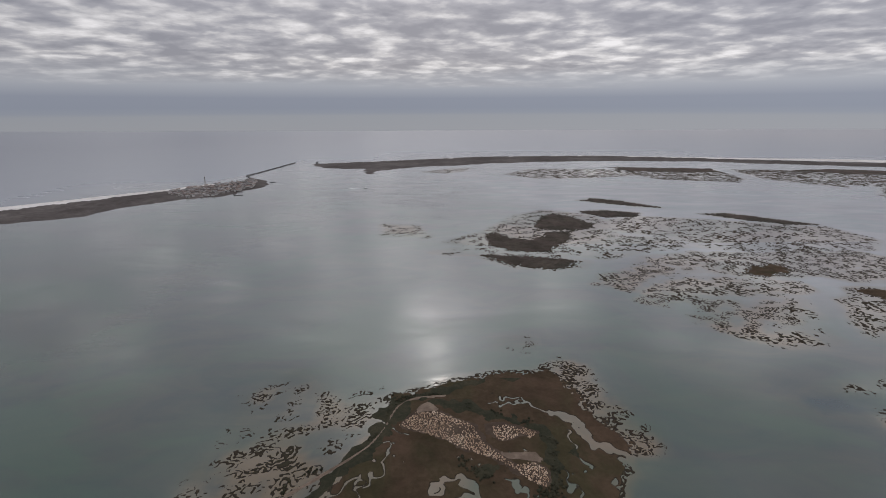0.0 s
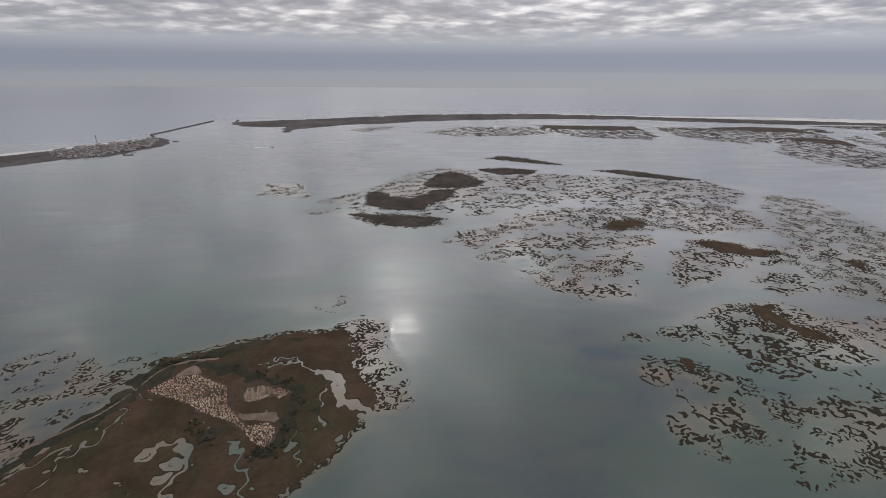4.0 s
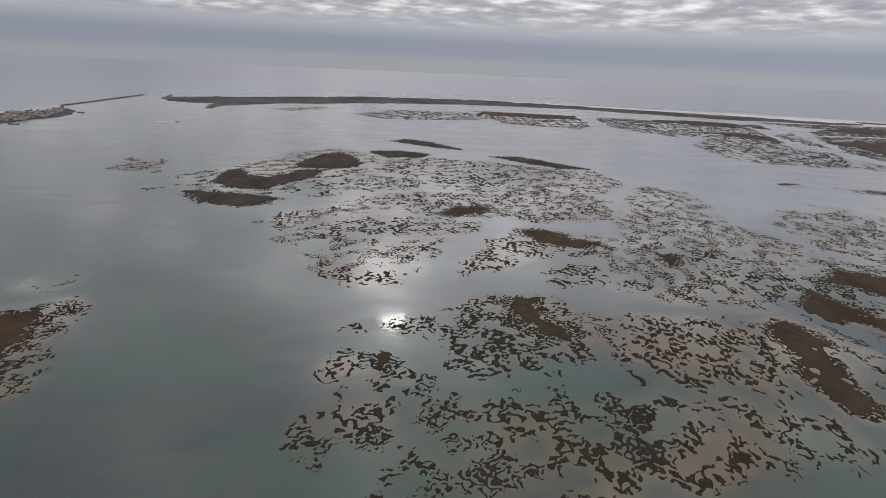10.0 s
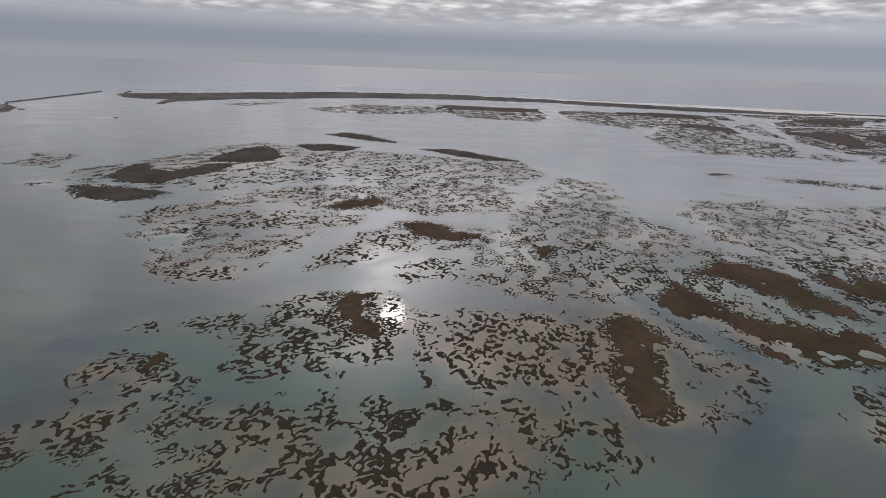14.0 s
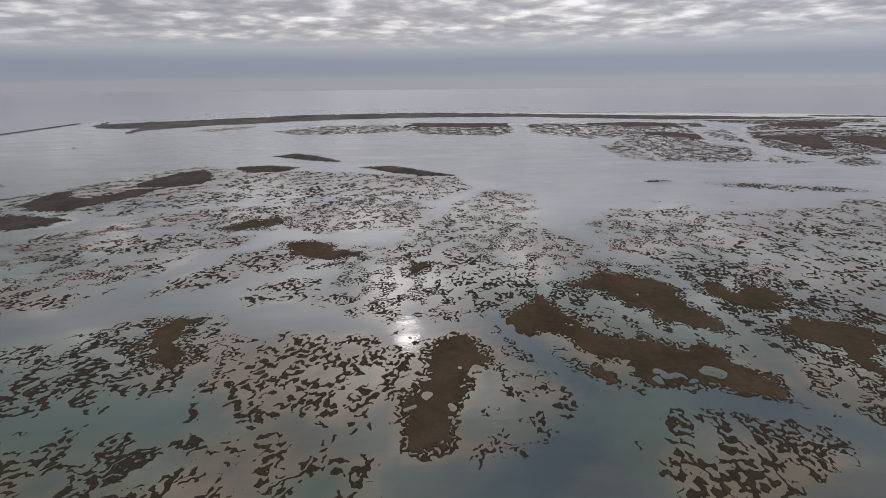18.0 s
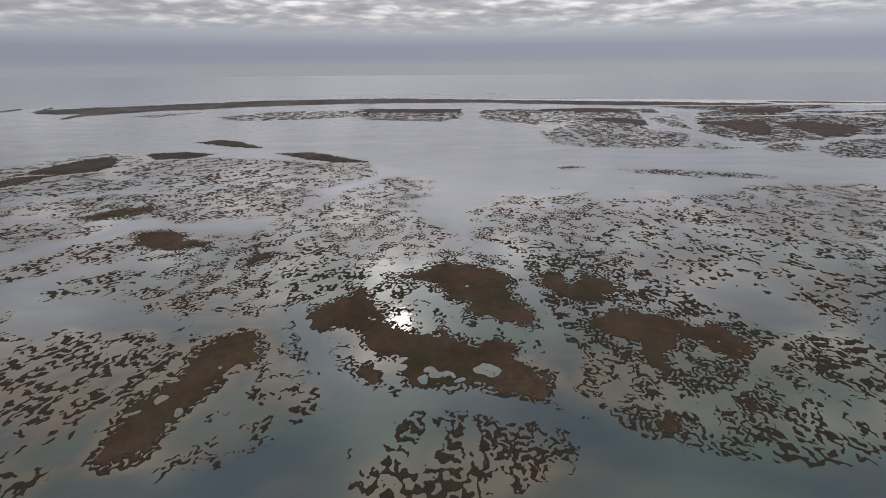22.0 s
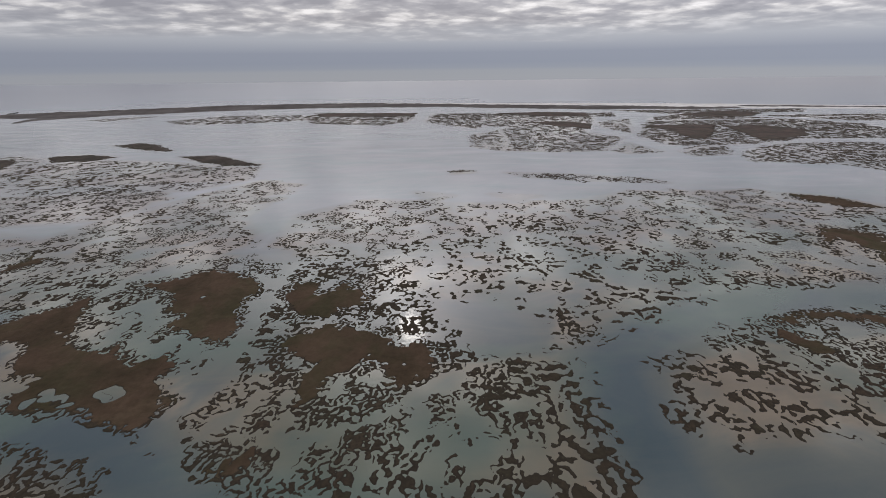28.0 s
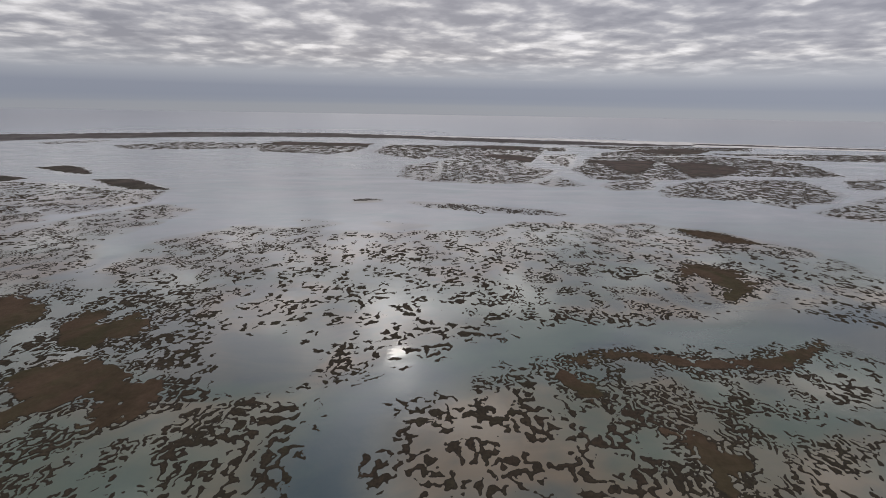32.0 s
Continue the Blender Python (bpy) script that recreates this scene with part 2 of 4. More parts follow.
def water_material():
    """Calm turbid lagoon: teal in the channels, grey and greenish over the flats, with slicks and ruffled streaks."""
    m, t, surface = material("lagoon_water", 0.2, 0.95)
    surface.inputs["IOR"].default_value = 1.333
    place = node(t, "NewGeometry").outputs["Position"]
    shoal = node(t, "Attribute", attribute_name="shoal").outputs["Fac"]
    drift = grain(t, place, 0.006, 4.0, 0.55, 0.6, (1.0, 1.5, 1.0), 20)
    veil = grain(t, place, 0.02, 5.0, 0.6, 1.0, (0.6, 1.2, 1.0), -25)
    level = maths(t, "ADD", maths(t, "MULTIPLY", shoal, 0.75), maths(t, "MULTIPLY", maths(t, "SUBTRACT", veil, 0.5), 0.5), clamp=True)
    bed = ramp(t, level, (0.0, (0.020, 0.042, 0.048)), (0.35, (0.060, 0.068, 0.054)), (0.65, (0.120, 0.095, 0.058)), (1.0, (0.172, 0.130, 0.078)))
    algae = mixed(t, ramp(t, drift, (0.42, 0.0), (0.60, 0.75)), bed, (0.044, 0.080, 0.054))
    # towards the inlet pale sand, lightened with distance: haze and sheen in the colour
    sandy_haze = node(t, "Attribute", attribute_name="sandy_haze").outputs["Fac"]
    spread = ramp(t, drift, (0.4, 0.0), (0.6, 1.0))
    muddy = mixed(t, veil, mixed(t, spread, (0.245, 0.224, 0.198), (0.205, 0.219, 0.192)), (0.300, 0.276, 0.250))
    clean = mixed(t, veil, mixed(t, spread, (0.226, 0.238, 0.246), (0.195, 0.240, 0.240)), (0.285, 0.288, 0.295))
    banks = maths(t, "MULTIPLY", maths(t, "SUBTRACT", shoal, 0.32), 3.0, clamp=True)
    algae = mixed(t, sandy_haze, algae, mixed(t, banks, clean, muddy))
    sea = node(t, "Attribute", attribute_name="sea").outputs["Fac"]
    offing_haze = node(t, "Attribute", attribute_name="offing_haze").outputs["Fac"]
    # turbid by the beach; seaward and eastward tones carry horizon haze in the colour
    algae = mixed(t, sea, algae, mixed(t, offing_haze, mixed(t, drift, (0.185, 0.21, 0.236), (0.222, 0.242, 0.262)), mixed(t, node(t, "Attribute", attribute_name="east").outputs["Fac"], (0.125, 0.142, 0.170), (0.232, 0.232, 0.240))))
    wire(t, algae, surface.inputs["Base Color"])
    slick = grain(t, place, 0.009, 5.0, 0.6, 1.8, (0.5, 1.6, 1.0), 12)
    # wind ruffles the open water, the creeks between the banks lie calm
    calm = ramp(t, slick, (0.38, 0.02), (0.52, 0.045), (0.66, 0.08))
    ruffled = ramp(t, slick, (0.36, 0.12), (0.5, 0.17), (0.66, 0.25))
    shelter = maths(t, "MULTIPLY", maths(t, "SUBTRACT", shoal, 0.33), 5.0, clamp=True)
    wire(t, mixed(t, sea, mixed(t, shelter, ruffled, calm), (0.28, 0.28, 0.28)), surface.inputs["Roughness"])
    swell = grain(t, place, 0.10, 3.0, 0.6, 0.4, (0.7, 1.3, 1.0), 15)
    ripple = grain(t, place, 0.45, 2.0, 0.5)
    broad = grain(t, place, 0.032, 5.0, 0.6, 0.8, (0.7, 1.2, 1.0), -20)
    waves = maths(t, "ADD", maths(t, "ADD", swell, maths(t, "MULTIPLY", ripple, 0.5)), maths(t, "MULTIPLY", broad, 2.0))
    bumped(t, surface, maths(t, "MULTIPLY", waves, maths(t, "SUBTRACT", 1.0, sea)), 0.10, 0.4)
    return m


WATER = water_material()


# ---- plan of the lagoon ----
def pairs(numbers):
    return list(zip(numbers[::2], numbers[1::2]))


def isle(chart, label, density, *outline):
    """A marsh bank: what it is, how much of it is plants, and its outline in metres."""
    chart.append({"label": label, "density": density, "outline": pairs(outline), "meadows": []})


def meadow(chart, *outline):
    """Closed salt meadow on the bank named last."""
    chart[-1]["meadows"].append(pairs(outline))


NEAR = []
isle(NEAR, "brown salt meadow island with pale shrubs and creeks", 0, -39, 309, 0, 323, 43, 339, 91, 342, 106, 313, 112, 278, 128, 249, 109, 226, 98, 205, 70, 178, 55, 150, -95, 150, -85, 190, -70, 206, -57, 239, -40, 276)
meadow(NEAR, -39, 309, 0, 323, 43, 339, 91, 342, 106, 313, 112, 278, 128, 249, 109, 226, 98, 205, 70, 178, 55, 150, -95, 150, -85, 190, -70, 206, -57, 239, -40, 276)
isle(NEAR, "dark cordgrass strands fringing the lagoon shallows", 0.36, -150, 319, -122, 343, -78, 310, -35, 313, -40, 276, -63, 234, -88, 206, -95, 170, -150, 170, -150, 207, -145, 241, -137, 285)
isle(NEAR, "dark cordgrass strands fringing the lagoon shallows", 0.6, 88, 351, 109, 355, 118, 337, 130, 305, 143, 266, 136, 244, 111, 226, 106, 313)
isle(NEAR, "scattered dark cordgrass tufts in shallow lagoon water", 0.17, 56, 397, 83, 397, 78, 375, 53, 376)
isle(NEAR, "brown salt meadow ringed by dark cordgrass and creeks", 0.52, 197, 537, 220, 565, 270, 593, 307, 644, 381, 659, 492, 660, 627, 671, 666, 628, 634, 549, 526, 533, 494, 565, 473, 555, 391, 555, 361, 582, 290, 569, 232, 518)
meadow(NEAR, 401, 572, 413, 582, 434, 598, 460, 603, 488, 603, 474, 572, 436, 556)
isle(NEAR, "dense dark cordgrass bank cut by narrow creeks", 0.52, 232, 481, 258, 527, 312, 556, 379, 551, 452, 544, 452, 511, 410, 494, 326, 496, 273, 484, 250, 472)
isle(NEAR, "dense dark cordgrass bank cut by narrow creeks", 0.52, 295, 475, 322, 491, 341, 479, 319, 457)
isle(NEAR, "dark labyrinth of cordgrass and winding tidal creeks", 0.43, 267, 434, 293, 453, 335, 459, 381, 485, 416, 484, 398, 436, 364, 418, 316, 411, 314, 388, 301, 387, 280, 405)
isle(NEAR, "dense dark cordgrass bank cut by narrow creeks", 0.52, 322, 375, 330, 396, 381, 411, 375, 386, 350, 374)
isle(NEAR, "brown salt meadow ringed by dark cordgrass and creeks", 0.43, 413, 387, 436, 435, 458, 472, 496, 500, 524, 518, 609, 485, 606, 445, 570, 429, 491, 431, 458, 406)
meadow(NEAR, 506, 510, 529, 514, 545, 508, 556, 489, 582, 477, 591, 457, 537, 458, 513, 474)
isle(NEAR, "dark labyrinth of cordgrass and winding tidal creeks", 0.43, 482, 389, 511, 416, 558, 414, 544, 374, 502, 376)
isle(NEAR, "brown salt meadow ringed by dark cordgrass and creeks", 0.43, 618, 494, 644, 558, 758, 713, 818, 680, 781, 531, 808, 491, 818, 455, 721, 333, 657, 317, 595, 338, 553, 360, 553, 405, 599, 431)
meadow(NEAR, 633, 444, 660, 435, 643, 409, 629, 409)
isle(NEAR, "brown salt meadow ringed by dark cordgrass and creeks", 0.6, 316, 306, 337, 313, 374, 323, 397, 334, 430, 350, 476, 353, 500, 327, 499, 280, 493, 262, 471, 257, 456, 232, 437, 237, 404, 239, 390, 262, 389, 286, 373, 294, 352, 302, 326, 302)
meadow(NEAR, 455, 351, 466, 350, 480, 349, 474, 331, 478, 315, 481, 300, 479, 284, 468, 294, 458, 307, 445, 309, 448, 318, 449, 341)
isle(NEAR, "dense dark cordgrass cut by winding tidal creeks", 0.55, 308, 262, 317, 279, 347, 283, 359, 278, 363, 258, 381, 236, 363, 233, 346, 238, 323, 242)
meadow(NEAR, 338, 276, 349, 280, 353, 266, 347, 256, 340, 265)
isle(NEAR, "branching dark cordgrass strands in green shallow water", 0.5, 324, 210, 331, 228, 345, 231, 381, 231, 431, 228, 469, 223, 522, 228, 556, 221, 608, 208, 604, 180, 558, 161, 505, 157, 360, 168, 338, 196)
isle(NEAR, "broken strands of dark cordgrass in greenish shallows", 0.45, 505, 320, 563, 309, 644, 293, 631, 247, 616, 217, 586, 219, 538, 227, 501, 244)
isle(NEAR, "branching dark cordgrass strands in green shallow water", 0.36, 680, 270, 754, 288, 746, 240, 680, 203, 651, 201)
isle(NEAR, "brown salt meadow ringed by dark cordgrass and creeks", 0.36, 670, 253, 707, 268, 727, 241, 731, 224, 714, 206, 695, 191, 662, 207)
meadow(NEAR, 646, 299, 658, 306, 670, 305, 676, 293, 681, 273, 673, 265, 665, 259, 661, 244, 652, 231, 651, 217, 646, 202, 635, 199, 622, 204, 622, 217, 621, 234, 626, 246, 634, 258, 638, 269, 636, 288)
isle(NEAR, "brown salt meadow ringed by dark cordgrass and creeks", 0.5, 683, 321, 696, 352, 747, 385, 794, 427, 858, 405, 859, 331, 857, 272, 846, 251, 841, 214, 791, 231, 737, 240, 693, 293)
meadow(NEAR, 689, 318, 700, 326, 709, 334, 722, 346, 733, 362, 747, 334, 754, 310, 762, 293, 777, 286, 786, 286, 788, 297, 796, 284, 804, 274, 814, 273, 824, 281, 827, 273, 833, 266, 829, 256, 833, 249, 838, 241, 850, 240, 844, 230, 836, 216, 823, 220, 812, 225, 804, 231, 796, 235, 778, 235, 767, 238, 761, 246, 757, 259, 743, 270, 735, 288, 727, 300, 712, 299, 697, 301)
meadow(NEAR, 734, 256, 739, 265, 748, 253, 750, 235, 742, 239)
meadow(NEAR, 752, 372, 767, 379, 789, 387, 805, 400, 825, 390, 846, 374, 855, 360, 849, 338, 850, 317, 855, 305, 850, 286, 842, 283, 835, 292, 823, 302, 812, 302, 806, 312, 810, 322, 797, 332, 792, 353, 775, 366)
isle(NEAR, "brown salt meadow ringed by dark cordgrass and creeks", 0.66, 865, 417, 942, 394, 969, 326, 998, 281, 1002, 254, 970, 230, 942, 208, 899, 201, 870, 214, 852, 225, 868, 259, 867, 298)
meadow(NEAR, 873, 373, 881, 366, 893, 365, 897, 345, 915, 364, 924, 352, 935, 334, 929, 325, 916, 320, 910, 309, 891, 313, 881, 329, 873, 343)
meadow(NEAR, 901, 299, 913, 305, 925, 297, 941, 299, 948, 285, 956, 276, 968, 277, 975, 265, 976, 252, 971, 241, 958, 236, 948, 233, 945, 238, 949, 246, 946, 256, 934, 259, 922, 249, 914, 233, 909, 224, 902, 226, 904, 240, 903, 251, 908, 260, 899, 266, 890, 273, 884, 281, 889, 290)
meadow(NEAR, 878, 200, 897, 206, 897, 189, 889, 185, 873, 190)
isle(NEAR, "dense brown cordgrass bank with looping creeks", 0.7, 851, 203, 864, 210, 880, 214, 897, 210, 912, 200, 942, 208, 960, 208, 950, 196, 934, 185, 894, 188, 887, 184, 873, 188)
isle(NEAR, "dense dark cordgrass bank cut by narrow creeks", 0.6, 931, 216, 1002, 260, 1039, 249, 1039, 227, 986, 205, 960, 204)
isle(NEAR, "dense brown cordgrass bank with looping creeks", 0.64, 757, 207, 775, 211, 797, 210, 797, 201, 816, 194, 833, 189, 847, 182, 841, 180, 825, 174, 790, 164, 745, 166, 739, 191, 754, 198)
isle(NEAR, "brown salt meadow ringed by dark cordgrass and creeks", 0.5, 1152, 268, 1190, 283, 1232, 289, 1259, 285, 1297, 275, 1337, 279, 1371, 292, 1375, 263, 1350, 232, 1280, 170, 1080, 187, 1093, 243, 1122, 254)
meadow(NEAR, 1187, 275, 1197, 282, 1214, 286, 1231, 288, 1255, 279, 1285, 271, 1311, 272, 1347, 282, 1368, 292, 1367, 282, 1336, 266, 1312, 257, 1298, 261, 1270, 262, 1250, 268, 1227, 278, 1202, 272)
meadow(NEAR, 1214, 216, 1228, 214, 1241, 206, 1249, 199, 1247, 191, 1233, 186, 1223, 179, 1216, 186, 1221, 196, 1217, 207)
meadow(NEAR, 1187, 266, 1196, 254, 1200, 243, 1191, 237, 1184, 249, 1180, 262)
isle(NEAR, "dark labyrinth of cordgrass and winding tidal creeks", 0.6, 975, 241, 1021, 257, 1048, 248, 1049, 230, 1051, 189, 947, 198, 926, 225, 961, 227)
isle(NEAR, "thin broken strands of dark cordgrass in shallow water", 0.3, 1036, 314, 1072, 305, 1072, 262, 1046, 275)
isle(NEAR, "dense brown cordgrass bank with looping creeks", 0.6, 893, 187, 935, 198, 1044, 192, 1050, 174, 1033, 162, 960, 163, 905, 173)
isle(NEAR, "scattered dark cordgrass tufts in shallow lagoon water", 0.45, 300, 199, 307, 213, 317, 207, 312, 194)

EAST = []
isle(EAST, "dark cordgrass strands fringing the lagoon shallows", 0.39, 847, 539, 918, 593, 1006, 568, 977, 416, 978, 334, 930, 361, 873, 403, 843, 449)
isle(EAST, "loose strands of dark cordgrass across grey shallows", 0.36, 1004, 563, 1198, 553, 1116, 412, 1046, 325, 978, 334, 977, 416)
isle(EAST, "long slanting cordgrass strands in grey shallows", 0.37, 1195, 548, 1258, 571, 1426, 546, 1183, 328, 1090, 270, 1048, 268, 1064, 343)
isle(EAST, "scattered dark cordgrass tufts in shallow lagoon water", 0.16, 978, 621, 1018, 600, 995, 577)
isle(EAST, "scattered dark cordgrass tufts in shallow lagoon water", 0.16, 1072, 601, 1126, 585, 1096, 570)
isle(EAST, "brown salt meadow ringed by dark cordgrass and creeks", 0.36, 1200, 569, 1247, 591, 1331, 582, 1403, 579, 1512, 491, 1522, 440, 1517, 380, 1425, 299, 1377, 324, 1362, 344, 1330, 325, 1244, 314, 1209, 324, 1135, 304, 1093, 343, 1086, 517, 1155, 536)
meadow(EAST, 1432, 560, 1459, 553, 1482, 523, 1509, 487, 1477, 487, 1448, 502, 1428, 529)
meadow(EAST, 1367, 440, 1388, 428, 1411, 413, 1392, 396, 1405, 386, 1378, 364, 1352, 348, 1341, 355, 1366, 376, 1360, 389, 1358, 408, 1329, 390, 1347, 417)
isle(EAST, "dark cordgrass strands fringing the lagoon shallows", 0.35, 1006, 542, 1086, 539, 1093, 343, 1043, 314, 1007, 348, 957, 524)

MID = []
isle(MID, "low brown salt meadow islet with a ragged dark edge", 0.0, 343, 1089, 386, 1116, 438, 1083, 501, 999, 451, 1014, 389, 1057)
meadow(MID, 343, 1089, 386, 1116, 438, 1083, 501, 999, 451, 1014, 389, 1057)
isle(MID, "low brown salt meadow islet with a ragged dark edge", 0.0, 308, 961, 360, 976, 429, 945, 409, 906, 345, 907)
meadow(MID, 308, 961, 360, 976, 429, 945, 409, 906, 345, 907)
isle(MID, "low brown salt meadow islet with a ragged dark edge", 0.0, 552, 931, 609, 934, 721, 832, 666, 835, 610, 870)
meadow(MID, 552, 931, 609, 934, 721, 832, 666, 835, 610, 870)
isle(MID, "brown salt meadow ringed by dark cordgrass and creeks", 0.42, 42, 740, 102, 787, 190, 909, 312, 851, 302, 748, 230, 705, 186, 674, 115, 684)
meadow(MID, 197, 808, 184, 843, 209, 902, 247, 952, 275, 914, 305, 850, 287, 817, 246, 803)
meadow(MID, 86, 712, 84, 769, 107, 802, 123, 763, 156, 743, 181, 761, 203, 803, 239, 794, 229, 747, 194, 706, 172, 672, 139, 675, 113, 687)
isle(MID, "brown salt meadow ringed by dark cordgrass and creeks", 0.42, 68, 650, 76, 690, 157, 656, 215, 625, 200, 600, 112, 605)
meadow(MID, 66, 661, 92, 632, 128, 601, 165, 596, 193, 610, 215, 631, 175, 643, 142, 652, 94, 661)
isle(MID, "dark labyrinth of cordgrass and winding tidal creeks", 0.42, -91, 779, -101, 862, -35, 848, -12, 767)
isle(MID, "scattered dark cordgrass tufts in shallow lagoon water", 0.21, -7, 676, 40, 701, 57, 663)
isle(MID, "dark labyrinth of cordgrass and winding tidal creeks", 0.42, 197, 665, 244, 712, 299, 766, 407, 751, 398, 696, 331, 682, 250, 638)
isle(MID, "dark labyrinth of cordgrass and winding tidal creeks", 0.42, 327, 886, 419, 912, 546, 877, 723, 810, 733, 723, 680, 672, 541, 655, 460, 669, 419, 690, 407, 751, 327, 787)
isle(MID, "dark cordgrass strands fringing the lagoon shallows", 0.36, 15, 735, 85, 800, 165, 930, 235, 980, 325, 930, 345, 850, 310, 740, 235, 690, 185, 650, 95, 665)

FAR = []
isle(FAR, "branching dark cordgrass strands in green shallow water", 0.45, -50, 1638, 43, 1714, 124, 1677, 40, 1603)
isle(FAR, "dark cordgrass strands fringing the lagoon shallows", 0.49, 239, 1568, 356, 1709, 621, 1691, 673, 1513, 480, 1465, 320, 1468)
isle(FAR, "thin broken strands of dark cordgrass in shallow water", 0.37, -23, 1634, 54, 1734, 126, 1737, 92, 1643)
isle(FAR, "brown salt meadow ringed by dark cordgrass and creeks", 0.62, 628, 1619, 694, 1754, 1010, 1688, 976, 1425, 903, 1358, 712, 1420)
meadow(FAR, 656, 1742, 1010, 1688, 996, 1579, 701, 1621)
isle(FAR, "dense dark cordgrass cut by winding tidal creeks", 0.58, 1062, 1638, 1258, 1636, 1153, 1239, 1089, 1323, 1025, 1415)
isle(FAR, "dark labyrinth of cordgrass and winding tidal creeks", 0.54, 1258, 1636, 1572, 1570, 1527, 1406, 1394, 1121, 1450, 1045, 1342, 890, 1247, 887, 1156, 914, 1103, 963, 1119, 1122, 1244, 1257, 1165, 1308)
isle(FAR, "dense dark cordgrass bank cut by narrow creeks", 0.62, 1508, 1336, 1624, 1387, 1499, 1102, 1475, 1214)
isle(FAR, "dense dark cordgrass bank cut by narrow creeks", 0.62, 1117, 721, 1191, 702, 1300, 658, 1317, 634, 1212, 661, 1140, 690)
isle(FAR, "low brown salt meadow islet with a ragged dark edge", 0.0, 1037, 742, 1061, 742, 1065, 729, 1037, 721)
meadow(FAR, 1028, 739, 1045, 744, 1080, 740, 1050, 735)
isle(FAR, "brown salt meadow ringed by dark cordgrass and creeks", 0.71, 1496, 1068, 1704, 1405, 1867, 1513, 2028, 1372, 2168, 1179, 2071, 969, 1955, 946, 1817, 969, 1686, 925, 1594, 912, 1495, 926)
meadow(FAR, 1588, 1229, 1696, 1236, 1784, 1224, 1701, 1100, 1612, 993, 1584, 1010, 1613, 1135)
meadow(FAR, 1787, 1196, 1887, 1193, 1936, 1090, 1842, 1006, 1705, 950, 1758, 1094)
meadow(FAR, 1825, 1485, 2063, 1575, 2118, 1484, 2009, 1398, 1885, 1404)
meadow(FAR, 1283, 1634, 1435, 1646, 1578, 1595, 1546, 1502, 1391, 1515)
meadow(FAR, 1318, 1362, 1435, 1360, 1476, 1275, 1430, 1196, 1364, 1264)
isle(FAR, "dark labyrinth of cordgrass and winding tidal creeks", 0.54, 1355, 881, 1423, 969, 1435, 862, 1372, 851)
isle(FAR, "dense dark cordgrass bank cut by narrow creeks", 0.62, 1473, 850, 1542, 925, 1594, 912, 1544, 821, 1476, 811)
isle(FAR, "dense brown cordgrass bank with looping creeks", 0.66, 1585, 837, 1734, 925, 1909, 896, 1862, 763, 1775, 696, 1711, 690, 1681, 667, 1660, 720, 1537, 755)
isle(FAR, "dense dark cordgrass cut by winding tidal creeks", 0.58, 1692, 630, 1918, 737, 1735, 575, 1696, 607)
isle(FAR, "dark labyrinth of cordgrass and winding tidal creeks", 0.54, 2023, 909, 2127, 923, 1986, 797, 1938, 815)
isle(FAR, "low dark marsh strip beside the barrier island", 0.72, 1690, 1660, 2354, 1598, 2275, 1498, 1827, 1511)
isle(FAR, "wide brown salt marsh cut by tidal creeks", 0.71, 2061, 1421, 2641, 1380, 2449, 1209, 2201, 1253)
isle(FAR, "wide brown salt marsh cut by tidal creeks", 0.71, 1071, 1658, 1660, 1576, 1620, 1466, 1091, 1542)

# creeks and pools in the meadow island: width and course
CREEKS = [
    (1.0, [(62, 303), (63, 299), (67, 295), (71, 291), (76, 287), (83, 284)]),
    (3.6, [(82, 284), (92, 280), (95, 272), (93, 264), (99, 256), (106, 249)]),
    (5.0, [(104, 251), (112, 244), (121, 238), (136, 232)]),
    (0.6, [(63, 299), (55, 297), (50, 299), (46, 295), (40, 297)]),
    (1.7, [(-6, 216), (0, 224), (8, 227), (15, 222), (20, 213), (21, 203), (18, 190), (22, 178)]),
    (1.0, [(38, 225), (44, 218), (47, 210), (52, 204), (57, 197), (54, 188), (60, 178)]),
    (0.9, [(-42, 259), (-34, 254), (-33, 247), (-37, 242), (-35, 236), (-41, 226), (-47, 217)]),
    (0.7, [(-38, 272), (-31, 269), (-27, 264), (-24, 263)]),
    (0.7, [(84, 264), (87, 256), (85, 248), (87, 240), (92, 231)]),
    (0.6, [(-50, 230), (-46, 222), (-52, 214), (-44, 206), (-50, 198)]),
    (0.7, [(60, 300), (52, 304), (47, 302), (42, 307)]),
    (0.6, [(70, 232), (76, 226), (74, 216), (82, 210), (80, 200)]),
    (0.7, [(-70, 206), (-62, 214), (-58, 222), (-50, 228)]),
]
# bays and winding creeks that cut the brown meadows
BAYS = [
    (1.5, [(877, 295), (889, 293), (898, 304), (908, 300), (917, 314), (926, 310), (927, 294), (938, 293), (945, 289), (953, 279), (963, 278)]),
    (1.2, [(908, 300), (900, 308), (890, 306)]),
    (1.3, [(774, 338), (780, 330), (776, 322), (784, 312)]),
    (1.6, [(823, 285), (826, 292), (836, 291), (842, 284)]),
    (4.2, [(792, 325), (797, 300), (804, 284), (814, 288), (824, 291), (836, 283), (840, 269), (840, 253), (850, 248), (858, 266), (860, 290)]),
    (4.0, [(870, 421), (865, 363), (859, 328), (864, 297), (860, 266), (854, 246), (849, 222), (847, 209)]),
    (2.4, [(850, 212), (869, 212), (885, 208), (906, 206), (923, 208), (938, 211), (956, 222), (972, 236), (987, 247), (1005, 256), (1023, 263)]),
    (1.5, [(700, 293), (714, 288), (725, 297), (734, 285), (741, 261), (748, 263), (756, 256), (763, 262)]),
]
